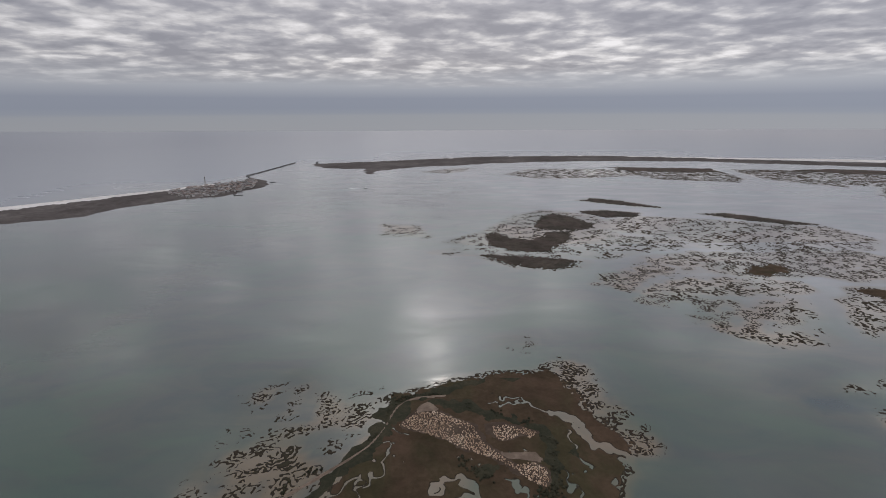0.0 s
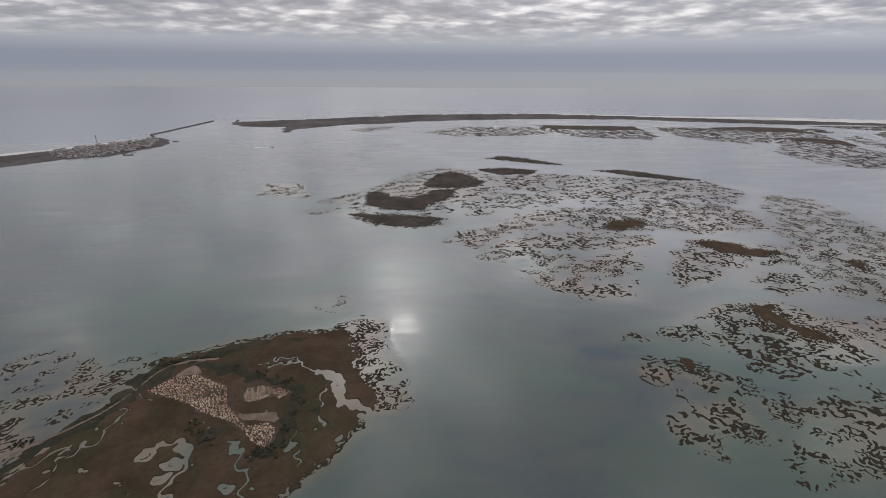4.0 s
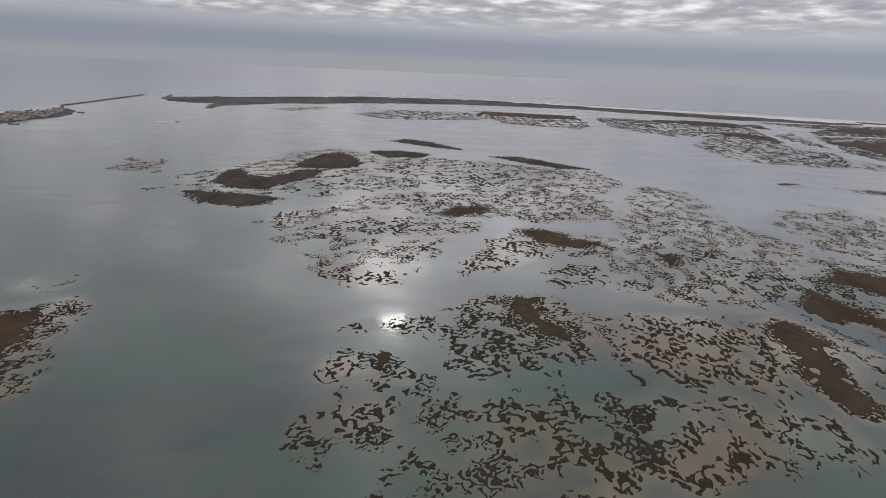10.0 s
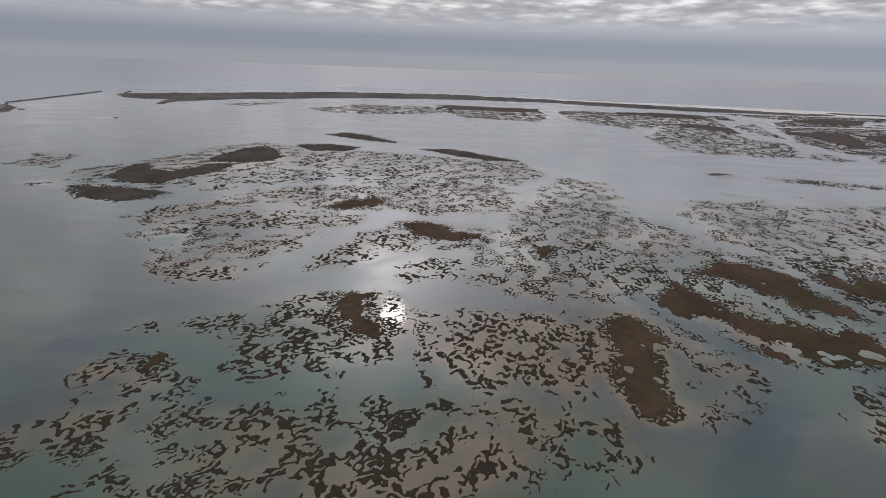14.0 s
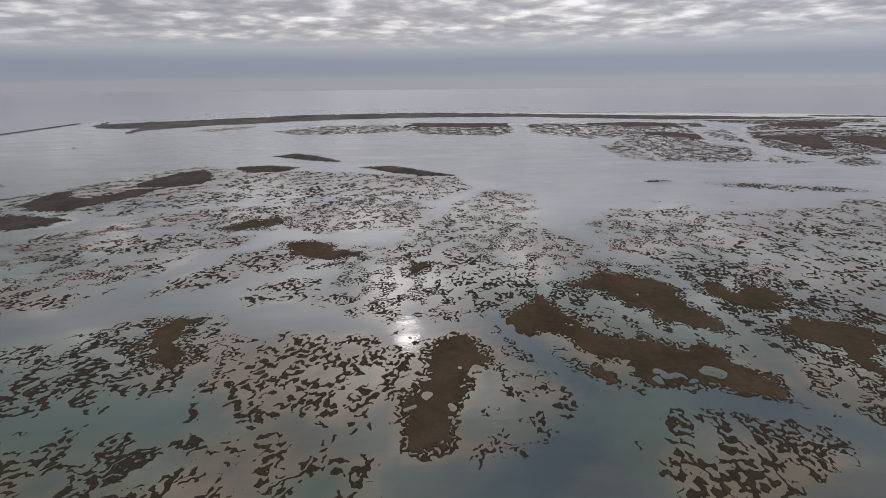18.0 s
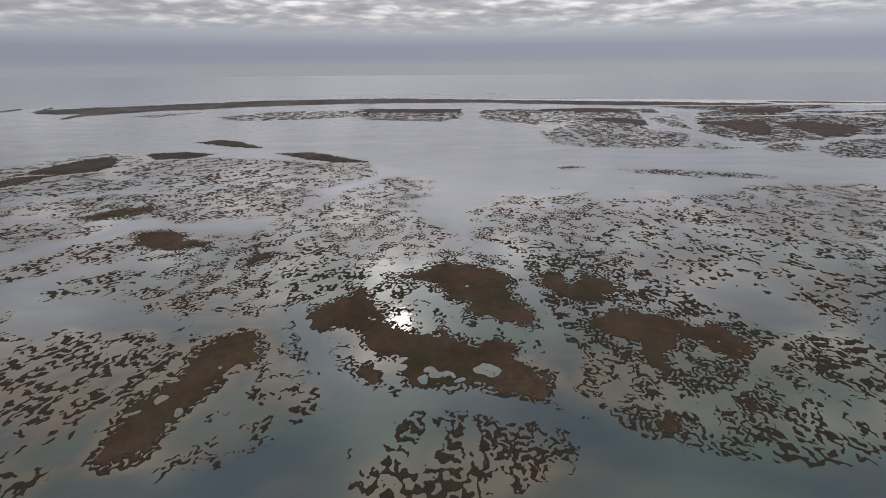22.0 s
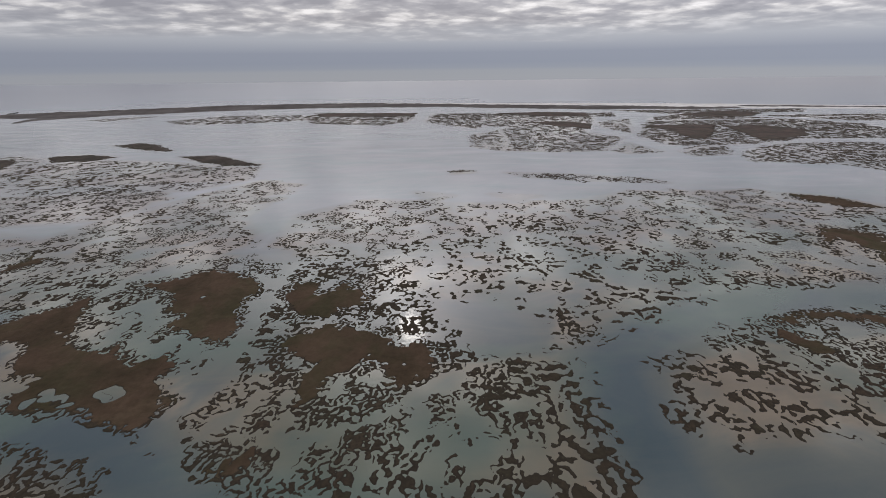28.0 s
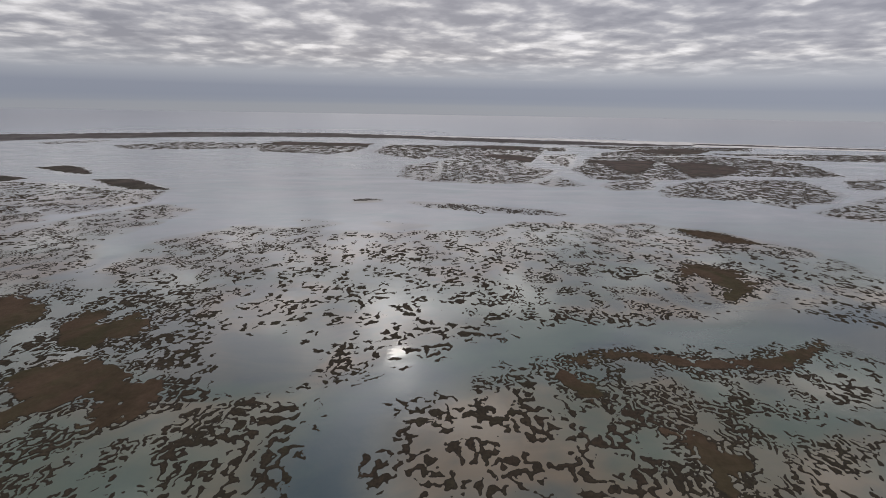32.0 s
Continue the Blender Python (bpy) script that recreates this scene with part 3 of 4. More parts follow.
RUSH_BEDS = [
    pairs((-38, 305, -17, 309, -24, 282, -44, 249, -61, 226, -70, 208, -80, 208, -66, 235, -49, 259)),
    pairs((-8, 302, 4, 302, 26, 294, 52, 282, 69, 271, 75, 263, 72, 252, 71, 240, 72, 233, 69, 224, 65, 212, 56, 209, 55, 217, 62, 214, 66, 226, 65, 238, 67, 250, 65, 262, 46, 275, 29, 282, 7, 292)),
    pairs((-17, 309, 20, 324, 60, 335, 62, 331, 20, 316, -15, 303)),
    pairs((82, 246, 86, 248, 88, 240, 84, 237)),
    pairs((20, 232, 30, 236, 34, 228, 26, 224)),
]
SHRUB_BEDS = [pairs((-30, 273, -24, 280, -18, 289, -3, 289, 11, 280, 23, 272, 29, 254, 40, 240, 47, 235, 57, 237, 64, 231, 63, 222, 60, 215, 54, 219, 45, 230, 35, 239, 17, 247, 0, 259)), pairs((31, 265, 32, 272, 42, 275, 56, 270, 65, 264, 59, 257, 54, 262, 46, 257, 39, 256))]
BARE_BEDS = [pairs((-17, 287, -15, 296, -8, 298, -3, 289)), pairs((38, 244, 46, 246, 60, 245, 62, 239, 47, 238))]
THICKETS = [(20, 232), (13, 238), (26, 226), (69, 230), (68, 218), (63, 211), (57, 213), (70, 243), (71, 256), (60, 275), (40, 285), (20, 293)]
TRACK = pairs((3, 307, -22, 305, -33, 293, -39, 269, -48, 251, -66, 235, -81, 221, -94, 211))


# round coves that bite into the meadows: place and radius
COVES = [(811, 246, 7.0), (794, 239, 3.6), (781, 245, 4.0), (774, 242, 3.5), (762, 261, 3.5), (742, 266, 6.0), (730, 273, 5.0), (759, 244, 3.5), (718, 284, 6.0), (772, 299, 5.0),
         (840, 250, 6.0), (832, 281, 5.5), (853, 279, 4.5), (940, 246, 6.0), (653, 214, 3.5), (650, 231, 3.5), (664, 239, 4.0), (668, 264, 4.0), (816, 282, 6.5), (787, 244, 4.0),
         (777, 249, 3.5), (761, 255, 4.0), (637, 242, 3.0), (627, 233, 3.0), (13, 222, 5.5), (-3, 217, 5.0), (13, 210, 5.5), (12, 200, 4.5), (43, 220, 3.4), (47, 215, 3.0), (47, 190, 4.0), (74, 216, 2.4)]
# small round ponds in the meadows: place and radius
PONDS = [(745, 310, 1.6), (815, 349, 1.2), (742, 312, 1.4), (938, 266, 1.1), (957, 257, 1.2), (805, 299, 1.3), (657, 266, 2.0)]
pond_rng = random.Random(31)
PONDS += [(pond_rng.uniform(-62, 100), pond_rng.uniform(165, 262), pond_rng.uniform(0.5, 1.3)) for _ in range(46)]


def inside_by(x, y, outline):
    """How far each point lies inside an outline; outside it is negative."""
    near, within = np.full(x.shape, 1e9), np.zeros(x.shape, bool)
    for (ax, ay), (bx, by) in zip(outline, outline[1:] + outline[:1]):
        ex, ey = bx - ax, by - ay
        along = np.clip(((x - ax) * ex + (y - ay) * ey) / (ex * ex + ey * ey + 1e-9), 0, 1)
        near = np.minimum(near, np.hypot(x - ax - along * ex, y - ay - along * ey))
        if ay != by:
            within ^= ((ay > y) != (by > y)) & (x < (y - ay) / (by - ay) * ex + ax)
    return np.where(within, near, -near)


def beside(x, y, course):
    """How far each point lies from a course."""
    near = np.full(x.shape, 1e9)
    for (ax, ay), (bx, by) in zip(course, course[1:]):
        ex, ey = bx - ax, by - ay
        along = np.clip(((x - ax) * ex + (y - ay) * ey) / (ex * ex + ey * ey + 1e-9), 0, 1)
        near = np.minimum(near, np.hypot(x - ax - along * ex, y - ay - along * ey))
    return near


def band(shape, step, length, stretch=1.0, turn=0.0, width=0.3):
    """A filter that lets pass waves of one length, longer along one direction."""
    ky, kx = np.fft.fftfreq(shape[0], step)[:, None], np.fft.rfftfreq(shape[1], step)[None]
    c, s = math.cos(radians(turn)), math.sin(radians(turn))
    k = np.hypot((c * kx + s * ky) * stretch, c * ky - s * kx) * length
    return np.exp(-((k - 1) ** 2) / (2 * width**2)) if width else 1 / (1 + k**3.2)


def rough_field(rng, shape, step, length, width=0.0):
    f = np.fft.irfft2(np.fft.rfft2(rng.standard_normal(shape)) * band(shape, step, length, 1, 0, width), s=shape)
    return f / f.std()


def lie(px):
    """The direction, in degrees, in which creeks run there."""
    return 14 + 64 * min(1, max(0, (px - 460) / 160)) + 32 * min(1, max(0, (px - 1180) / 200))


def winding(course):
    """A course with its corners rounded off."""
    for _ in range(3):
        cut = [p for (ax, ay), (bx, by) in zip(course, course[1:]) for p in ((ax * 0.75 + bx * 0.25, ay * 0.75 + by * 0.25), (ax * 0.25 + bx * 0.75, ay * 0.25 + by * 0.75))]
        course = course[:1] + cut + course[-1:]
    return course


def sharpened(rng, shape, ways, lean, turns):
    """Waves between -1 and 1, sharpened turn by turn into winding bands. ways: filters, and how much each counts where."""
    u = rng.standard_normal(shape)
    for turn in range(turns):
        f = np.fft.rfft2(u)
        v = sum(np.fft.irfft2(f * kernel, s=shape) * weight for kernel, weight in ways)
        if not turn:
            v /= v.std()
        u = np.tanh(1.6 * v + lean)
    return u


def labyrinth(rng, x, step, size, share, meadow_in, inside):
    """Winding, forking strands of plants in clumps, with winding creeks where the plants prevail."""
    shape = x.shape
    angle = np.vectorize(lie)(x[0])[None]
    # finer close to the meadows
    wide = np.clip(rough_field(rng, shape, step, 130) * 0.7 + 0.55, 0, 1) * np.clip(-meadow_in / 22, 0, 1) * np.clip((x - 150) / 100, 0, 1)
    fine, broad = [], []
    for turn in (14, 62, 110):
        near = np.clip(1 - np.abs(angle - turn) / 48, 0, 1)
        if near.max() > 0.01:
            fine += [(band(shape, step, size * 0.80, 1.2, turn, 0.38), near * (1 - wide)), (band(shape, step, size * 1.16, 1.5, turn, 0.38), near * wide)]
            broad += [(band(shape, step, size * 4.0, 2.0, turn, 0.45), near)]
    edge = np.where(share > 0.97, 1.5, 0) - np.where(inside < -5, 3, 0)
    lean = np.clip(0.8 * (share - 0.42), -0.16, 0.5) + edge + 0.20 * rough_field(rng, shape, step, size * 2.0)
    u = sharpened(rng, shape, fine, lean, 8)
    soft = np.fft.irfft2(np.fft.rfft2(u) * band(shape, step, size * 0.2, 1, 0, 0), s=shape)
    strands = (soft - 0.06 + 0.6 * np.clip(share - 0.4, -0.25, 0.8)) * size * 0.2
    # wider creeks run between the clumps
    clumps = sharpened(rng, shape, broad, 0.30 + 1.4 * (share - 0.4) + edge, 4)
    return np.minimum(strands, (clumps + 0.35) * size * 0.4)


def drawn(field, dx, dy):
    """The field seen through a shift of dx, dy cells at each point."""
    rows, cols = field.shape
    i, j = np.indices(field.shape, float)
    i, j = np.clip(i + dy, 0, rows - 1.001), np.clip(j + dx, 0, cols - 1.001)
    i0, j0 = i.astype(int), j.astype(int)
    fi, fj = i - i0, j - j0
    upper = field[i0, j0] * (1 - fj) + field[i0, j0 + 1] * fj
    lower = field[i0 + 1, j0] * (1 - fj) + field[i0 + 1, j0 + 1] * fj
    return upper * (1 - fi) + lower * fi


def grow(chart, x0, x1, y0, y1, step, size, seed, wobble=1.0):
    """Marsh over a chart. Gives the grid, the height field (land above 0), and which bank and meadow owns each point."""
    rng = np.random.default_rng(seed)
    xs, ys = np.arange(x0, x1, step), np.arange(y0, y1, step)
    x, y = np.meshgrid(xs, ys)
    shape = x.shape
    wob = wobble * (rough_field(rng, shape, step, 60) * 4 + rough_field(rng, shape, step, 14) * 2.5)
    inside, solid_in, owner, closed = np.full(shape, -60.0), np.full(shape, -60.0), np.full(shape, -1), np.full(shape, -1)
    logit, best = np.full(shape, -9.0), np.full(shape, -1e9)
    for n, bank in enumerate(chart):
        for k, outline in enumerate([bank["outline"]] + bank["meadows"]):
            px, py = zip(*outline)
            i0, i1 = np.searchsorted(ys, (min(py) - 45, max(py) + 45))
            j0, j1 = np.searchsorted(xs, (min(px) - 45, max(px) + 45))
            if i1 - i0 < 2 or j1 - j0 < 2:
                continue
            part_of = (slice(i0, i1), slice(j0, j1))
            s = inside_by(x[part_of], y[part_of], outline) + wob[part_of] * ((0.12 if len(outline) > 12 else 0.6) if k else 1)
            if k:
                wins = (s > 1) & (s > solid_in[part_of])
                closed[part_of] = np.where(wins, k - 1, closed[part_of])
                owner[part_of] = np.where(wins, n, owner[part_of])
                best[part_of] = np.where(wins, 1e9, best[part_of])
                solid_in[part_of] = np.maximum(solid_in[part_of], s)
                inside[part_of] = np.maximum(inside[part_of], s)
            elif bank["density"] > 0:
                d = math.log(bank["density"] / (1 - bank["density"])) - 0.5
                logit[part_of] = np.maximum(logit[part_of], np.where(s > -6, d - 0.9 * np.clip(1 - s / 12, 0, 1), -9))
                inside[part_of] = np.maximum(inside[part_of], s)
            owner[part_of] = np.where(s > best[part_of], n, owner[part_of])
            best[part_of] = np.maximum(best[part_of], s)
    drift = rough_field(rng, shape, step, 40)
    runs = rough_field(rng, shape, step, 22, 0.35)
    share = 1 / (1 + np.exp(-(logit + 0.45 * drift + 0.55 * runs)))
    # bays eat into the margins of the closed meadows
    margin = 1.2 + 3 * np.clip(0.3 + runs, 0, 1.4)
    turf = np.where(solid_in > margin, 1.0, 0.62 + 0.26 * np.clip(solid_in / margin, 0, 1))
    if step > 1.5:
        turf = np.minimum(turf, 0.86)
    share = np.where(solid_in > -2, np.maximum(share, turf), share)
    field = np.minimum(4.0, np.maximum(inside + 3, np.where(solid_in > -2, solid_in + 2, -60)))
    # open water past the clumps
    patchy = share + 0.10 * rough_field(rng, shape, step, size * 3.5)
    field = np.minimum(field, np.where(solid_in > -1, 9.0, (patchy - 0.15) * size * 3.0))
    strands = labyrinth(rng, x, step, size, share, solid_in, inside)
    field = np.minimum(field, strands)
    wave = [0.24 * rough_field(rng, shape, step, size * 1.5) + 0.025 * rough_field(rng, shape, step, size * 0.6, 0.35) for _ in range(2)]
    field = drawn(field, size / step * wave[0], size / step * wave[1])
    field += 0.07 * rough_field(rng, shape, step, 3.5 * max(1, step), 0.35)
    return x, y, field * 0.45, owner, closed


def sheet(name, x, y, z, cells, mat, parent=None, bank=None):
    """One mesh from the chosen cells of a grid."""
    if not cells.any():
        return None
    cols = x.shape[1]
    i, j = np.nonzero(cells)
    quads = np.stack([i * cols + j, i * cols + j + 1, (i + 1) * cols + j + 1, (i + 1) * cols + j], 1)
    used, flat = np.unique(quads, return_inverse=True)
    verts = np.stack([x.ravel()[used], y.ravel()[used], z.ravel()[used]], 1)
    me = bpy.data.meshes.new(name)
    me.from_pydata(verts.tolist(), [], flat.reshape(-1, 4).tolist())
    me.materials.append(mat)
    me.shade_smooth()
    if bank is not None:
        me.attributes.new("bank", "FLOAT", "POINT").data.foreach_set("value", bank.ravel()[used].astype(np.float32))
    ob = new(name, me)
    ob.parent = parent
    return ob


def land_cells(field):
    """Cells with at least one corner above the water."""
    up = field > 0
    return up[:-1, :-1] | up[1:, :-1] | up[:-1, 1:] | up[1:, 1:]


def pieces(cells):
    """Numbers the connected pieces of a set of cells by joining the runs of each row with those of the row before."""
    rows, cols = cells.shape
    marks = np.zeros(cells.shape, int)
    root, before = [0], []

    def top(k):
        while root[k] != k:
            root[k] = root[root[k]]
            k = root[k]
        return k

    runs = []
    for r in range(rows):
        edge = np.flatnonzero(np.diff(np.r_[0, cells[r].astype(np.int8), 0]))
        row, b = [], 0
        for s, e in zip(edge[::2], edge[1::2]):
            mine = len(root)
            root.append(mine)
            while b < len(before) and before[b][1] <= s:
                b += 1
            k = b
            while k < len(before) and before[k][0] < e:
                other, own = top(before[k][2]), top(mine)
                root[max(other, own)] = min(other, own)
                k += 1
            row.append((s, e, mine))
        runs += [(r, s, e, m) for s, e, m in row]
        before = row
    for r, s, e, m in runs:
        marks[r, s:e] = top(m)
    return marks


def build_marsh(chart, group, relief, grid, turf, beds=0, grass_mat=CORDGRASS):
    """Each bank with its closed meadows and its largest beds of cordgrass as parts, and the many small strands as one more."""
    x, y, field, owner, closed = grid
    rng = np.random.default_rng(7)
    z = np.clip(field * relief, -0.6 * relief, 1.1 * relief) + 0.12 * relief * rough_field(rng, x.shape, x[0, 1] - x[0, 0], 9) * (field > 0.2)
    land = land_cells(field)
    own, shut = owner[:-1, :-1], closed[:-1, :-1]
    for n, bank in enumerate(chart):
        i, j = np.nonzero(land & (own == n))
        if not len(i):
            continue
        cut = (slice(i.min(), i.max() + 2), slice(j.min(), j.max() + 2))
        inner = (slice(i.min(), i.max() + 1), slice(j.min(), j.max() + 1))
        here, firm = (land & (own == n))[inner], shut[inner]
        base = new("marsh_island")
        tagged(base, bank["label"], "marsh island", group)
        gx, gy, gz, gf = x[cut], y[cut], z[cut], field[cut]
        rest = here & (firm < 0)
        for k in range(len(bank["meadows"])):
            marks = pieces(here & (firm == k))
            for m, count in zip(*np.unique(marks[marks > 0], return_counts=True)):
                if count < 60:
                    rest |= marks == m
                else:
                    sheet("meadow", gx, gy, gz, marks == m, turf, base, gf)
        if beds:
            marks = pieces(rest)
            names, counts = np.unique(marks[marks > 0], return_counts=True)
            for m in names[np.argsort(-counts)][:beds]:
                if (marks == m).sum() >= 90:
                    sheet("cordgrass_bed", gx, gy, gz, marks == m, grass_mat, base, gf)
                    rest &= marks != m
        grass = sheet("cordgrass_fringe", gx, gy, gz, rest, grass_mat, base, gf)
        if grass:
            tagged(grass, kind="stuff")

FAR_CREEKS = [
    (9, [(1331, 732), (1375, 855), (1427, 984), (1507, 1100), (1568, 1259), (1557, 1364), (1464, 1425)]),
    (6, [(1507, 1349), (1438, 1173), (1458, 1114), (1476, 1059)]),
    (7, [(1425, 814), (1553, 914), (1633, 895), (1701, 916), (1874, 929)]),
    (12, [(1615, 1315), (1755, 1348), (1915, 1329), (2058, 1332), (2339, 1362)]),
    (6, [(1141, 878), (1193, 1043), (1200, 1239), (1270, 1307), (1307, 1323)]),
    (6, [(1488, 747), (1576, 840), (1594, 883)]),
]
CHANNELS = [
    (16, [(640, 150), (700, 196), (738, 222), (771, 224), (806, 219), (836, 205), (862, 179), (891, 168), (930, 157), (1000, 148)]),
    (10, [(738, 228), (716, 262), (704, 290), (690, 330)]),
    (18, [(1062, 150), (1063, 205), (1070, 245), (1105, 270), (1150, 290), (1220, 302), (1320, 296), (1375, 305), (1440, 320)]),
    (12, [(280, 290), (330, 290), (378, 272), (386, 240), (470, 242), (500, 240)]),
]


# ---- marsh banks ----
def cut_creeks(grid, courses, ponds=()):
    x, y, field, owner, closed = grid
    step = x[0, 1] - x[0, 0]
    wob = 0.5 * rough_field(np.random.default_rng(12), x.shape, step, 9)
    bend_x, bend_y = (1.7 * rough_field(np.random.default_rng(k), x.shape, step, 12, 0.35) for k in (13, 14))
    for width, course in courses:
        course = winding(course)
        px, py = zip(*course)
        i0, i1 = np.searchsorted(y[:, 0], (min(py) - 20, max(py) + 20))
        j0, j1 = np.searchsorted(x[0], (min(px) - 20, max(px) + 20))
        here = (slice(i0, i1), slice(j0, j1))
        field[here] = np.minimum(field[here], (beside(x[here] + bend_x[here], y[here] + bend_y[here], course) - 0.9 * width - min(width, 3) * 0.9 * wob[here] + wob[here]) * 0.5)
    for px, py, r in ponds:
        i0, i1 = np.searchsorted(y[:, 0], (py - 16, py + 16))
        j0, j1 = np.searchsorted(x[0], (px - 16, px + 16))
        here = (slice(i0, i1), slice(j0, j1))
        rim = np.hypot(x[here] - px + 0.5 * bend_x[here], (y[here] - py + 0.5 * bend_y[here]) * 1.15) - r * (1 + 0.2 * wob[here])
        # a few strands stay standing in the larger coves
        left = np.where(rim < -1.8, np.minimum(field[here] + 0.1, 0.25 - np.abs(bend_x[here] - 0.9) * 1.2), -9) if r > 3 else -9
        field[here] = np.minimum(field[here], np.maximum(rim * 0.5, left))
    return x, y, field, owner, closed


near_grid = cut_creeks(grow(NEAR, -200, 1420, 130, 730, 0.55, 4.2, 3), CREEKS + BAYS + [(w * 0.5, course) for w, course in CHANNELS], PONDS + COVES)
east_grid = grow(EAST, 800, 1600, 240, 660, 0.6, 4.8, 14)
build_marsh(NEAR, "marsh islands of the lagoon", 0.55, near_grid, MEADOW, 24)
build_marsh(EAST, "marsh islands of the lagoon", 0.55, east_grid, MEADOW, 16)
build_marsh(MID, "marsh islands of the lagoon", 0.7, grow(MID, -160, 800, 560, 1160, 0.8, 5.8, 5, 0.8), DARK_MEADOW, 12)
build_marsh(FAR, "far marsh islands", 0.9, cut_creeks(grow(FAR, -120, 2680, 540, 1800, 1.4, 6.0, 8, 0.9), FAR_CREEKS), HAZED_MARSH, 6, HAZED_MARSH)


# ---- water: one sheet to the horizon ----
def coverage(grid, x, y, reach=9.0):
    """How much of the surroundings of each point is plants, on a grown grid; 0 off the grid."""
    gx, gy, field = grid[0], grid[1], grid[2]
    step = gx[0, 1] - gx[0, 0]
    total = np.pad(np.cumsum(np.cumsum(field > -0.1, 0), 1), ((1, 0), (1, 0)))
    n, rows, cols = int(reach / step), *field.shape
    i, j = ((y - gy[0, 0]) / step).astype(int), ((x - gx[0, 0]) / step).astype(int)
    i0, i1, j0, j1 = np.clip(i - n, 0, rows), np.clip(i + n, 0, rows), np.clip(j - n, 0, cols), np.clip(j + n, 0, cols)
    return (total[i1, j1] - total[i0, j1] - total[i1, j0] + total[i0, j0]) / (4.0 * n * n)


def build_water(grids):
    xs = np.r_[-22000, -9000, -4000, -1900, -1100, np.arange(-700, 1500, 6), np.arange(1500, 2600, 12), 3200, 4500, 8000, 22000].astype(float)
    ys = np.r_[-9000, -2500, -600, -100, np.arange(60, 760, 6), np.arange(764, 1900, 12), 2100, 2500, 2800, 3200, 3800, 4500, 5200, 8000, 15000, 26000].astype(float)
    x, y = np.meshgrid(xs, ys)
    shoal = np.full(x.shape, 0.30)
    for chart in (NEAR, EAST, MID, FAR):
        for bank in chart:
            s = inside_by(x, y, bank["outline"])
            shoal = np.maximum(shoal, 0.30 + 0.55 * np.clip((s + 14) / 30, 0, 1))
    # mud shoals up between the plants, and the lanes past them are deeper
    for grid in grids:
        here = (x > grid[0][0, 0] + 12) & (x < grid[0][0, -1] - 12) & (y > grid[1][0, 0] + 12) & (y < grid[1][-1, 0] - 12)
        thick = np.clip(coverage(grid, x, y) * 2.6, 0, 1)
        shoal = np.where(here, np.maximum(np.minimum(shoal, 0.50), 0.22 + 0.72 * thick), shoal)
    # the dredged channels are the deepest
    for width, course in CHANNELS:
        d = beside(x, y, course)
        shoal = np.minimum(shoal, 0.02 + 0.6 * np.clip((d - width * 0.5) / width, 0, 2))
    cells = np.ones((x.shape[0] - 1, x.shape[1] - 1), bool)
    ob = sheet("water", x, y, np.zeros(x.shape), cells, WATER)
    ob.data.attributes.new("shoal", "FLOAT", "POINT").data.foreach_set("value", shoal.ravel().astype(np.float32))
    # the haze tone of the lagoon rises with y, later in the west
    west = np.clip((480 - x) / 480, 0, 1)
    sandy_haze = np.clip((y - 235 - 150 * west - 40 * np.sin(x * 0.011) - 0.06 * x * (x > 0)) / (330 + 900 * west), 0, 1) * (1 - 0.2 * np.clip((shoal - 0.3) * 2, 0, 1))
    ob.data.attributes.new("sandy_haze", "FLOAT", "POINT").data.foreach_set("value", sandy_haze.ravel().astype(np.float32))
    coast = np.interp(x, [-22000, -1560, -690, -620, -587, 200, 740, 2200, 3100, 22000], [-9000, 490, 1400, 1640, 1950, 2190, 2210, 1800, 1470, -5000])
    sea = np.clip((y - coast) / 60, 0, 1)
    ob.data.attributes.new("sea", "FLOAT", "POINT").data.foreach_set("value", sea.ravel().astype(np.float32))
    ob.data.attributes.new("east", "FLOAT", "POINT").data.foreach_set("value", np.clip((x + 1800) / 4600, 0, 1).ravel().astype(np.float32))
    ob.data.attributes.new("offing_haze", "FLOAT", "POINT").data.foreach_set("value", np.clip((y - coast) / 2600, 0, 1).ravel().astype(np.float32))
    tagged(ob, "calm grey-green lagoon and sea water", "water", kind="structure")


build_water([near_grid, east_grid])


# ---- barrier islands and spit ----
def dunes(name, label, seed, step, height, scrub, sands, category="island"):
    """A low island of dark scrub with sand on the seaward side."""
    rng = np.random.default_rng(seed)
    px, py = zip(*[p for o in scrub + sands for p in o])
    xs, ys = np.arange(min(px) - 60, max(px) + 60, step), np.arange(min(py) - 60, max(py) + 60, step)
    x, y = np.meshgrid(xs, ys)
    wob = rough_field(rng, x.shape, step, 120) * 6 + rough_field(rng, x.shape, step, 40) * 4
    green = np.max([inside_by(x, y, o) for o in scrub], 0) + wob
    bare = np.max([inside_by(x, y, o) for o in sands], 0) + wob * 0.3 if sands else np.full(x.shape, -1e3)
    hummock = rough_field(rng, x.shape, step, 45)
    top = np.clip(green / 40, 0, 1) * height * (0.7 + 0.25 * hummock)
    z = np.maximum(np.clip(green * 0.06, -0.6, 0.8) + np.clip(top, 0, None), np.clip(bare * 0.08, -0.6, 1.6))
    shore = land_cells(np.maximum(green, bare))
    leafy = land_cells(green)
    base = new(name)
    tagged(base, label, category)
    sheet("scrub", x, y, z, shore & leafy, HAZED_SCRUB, base)
    sheet("beach", x, y, z, shore & ~leafy, SAND, base)
    return base


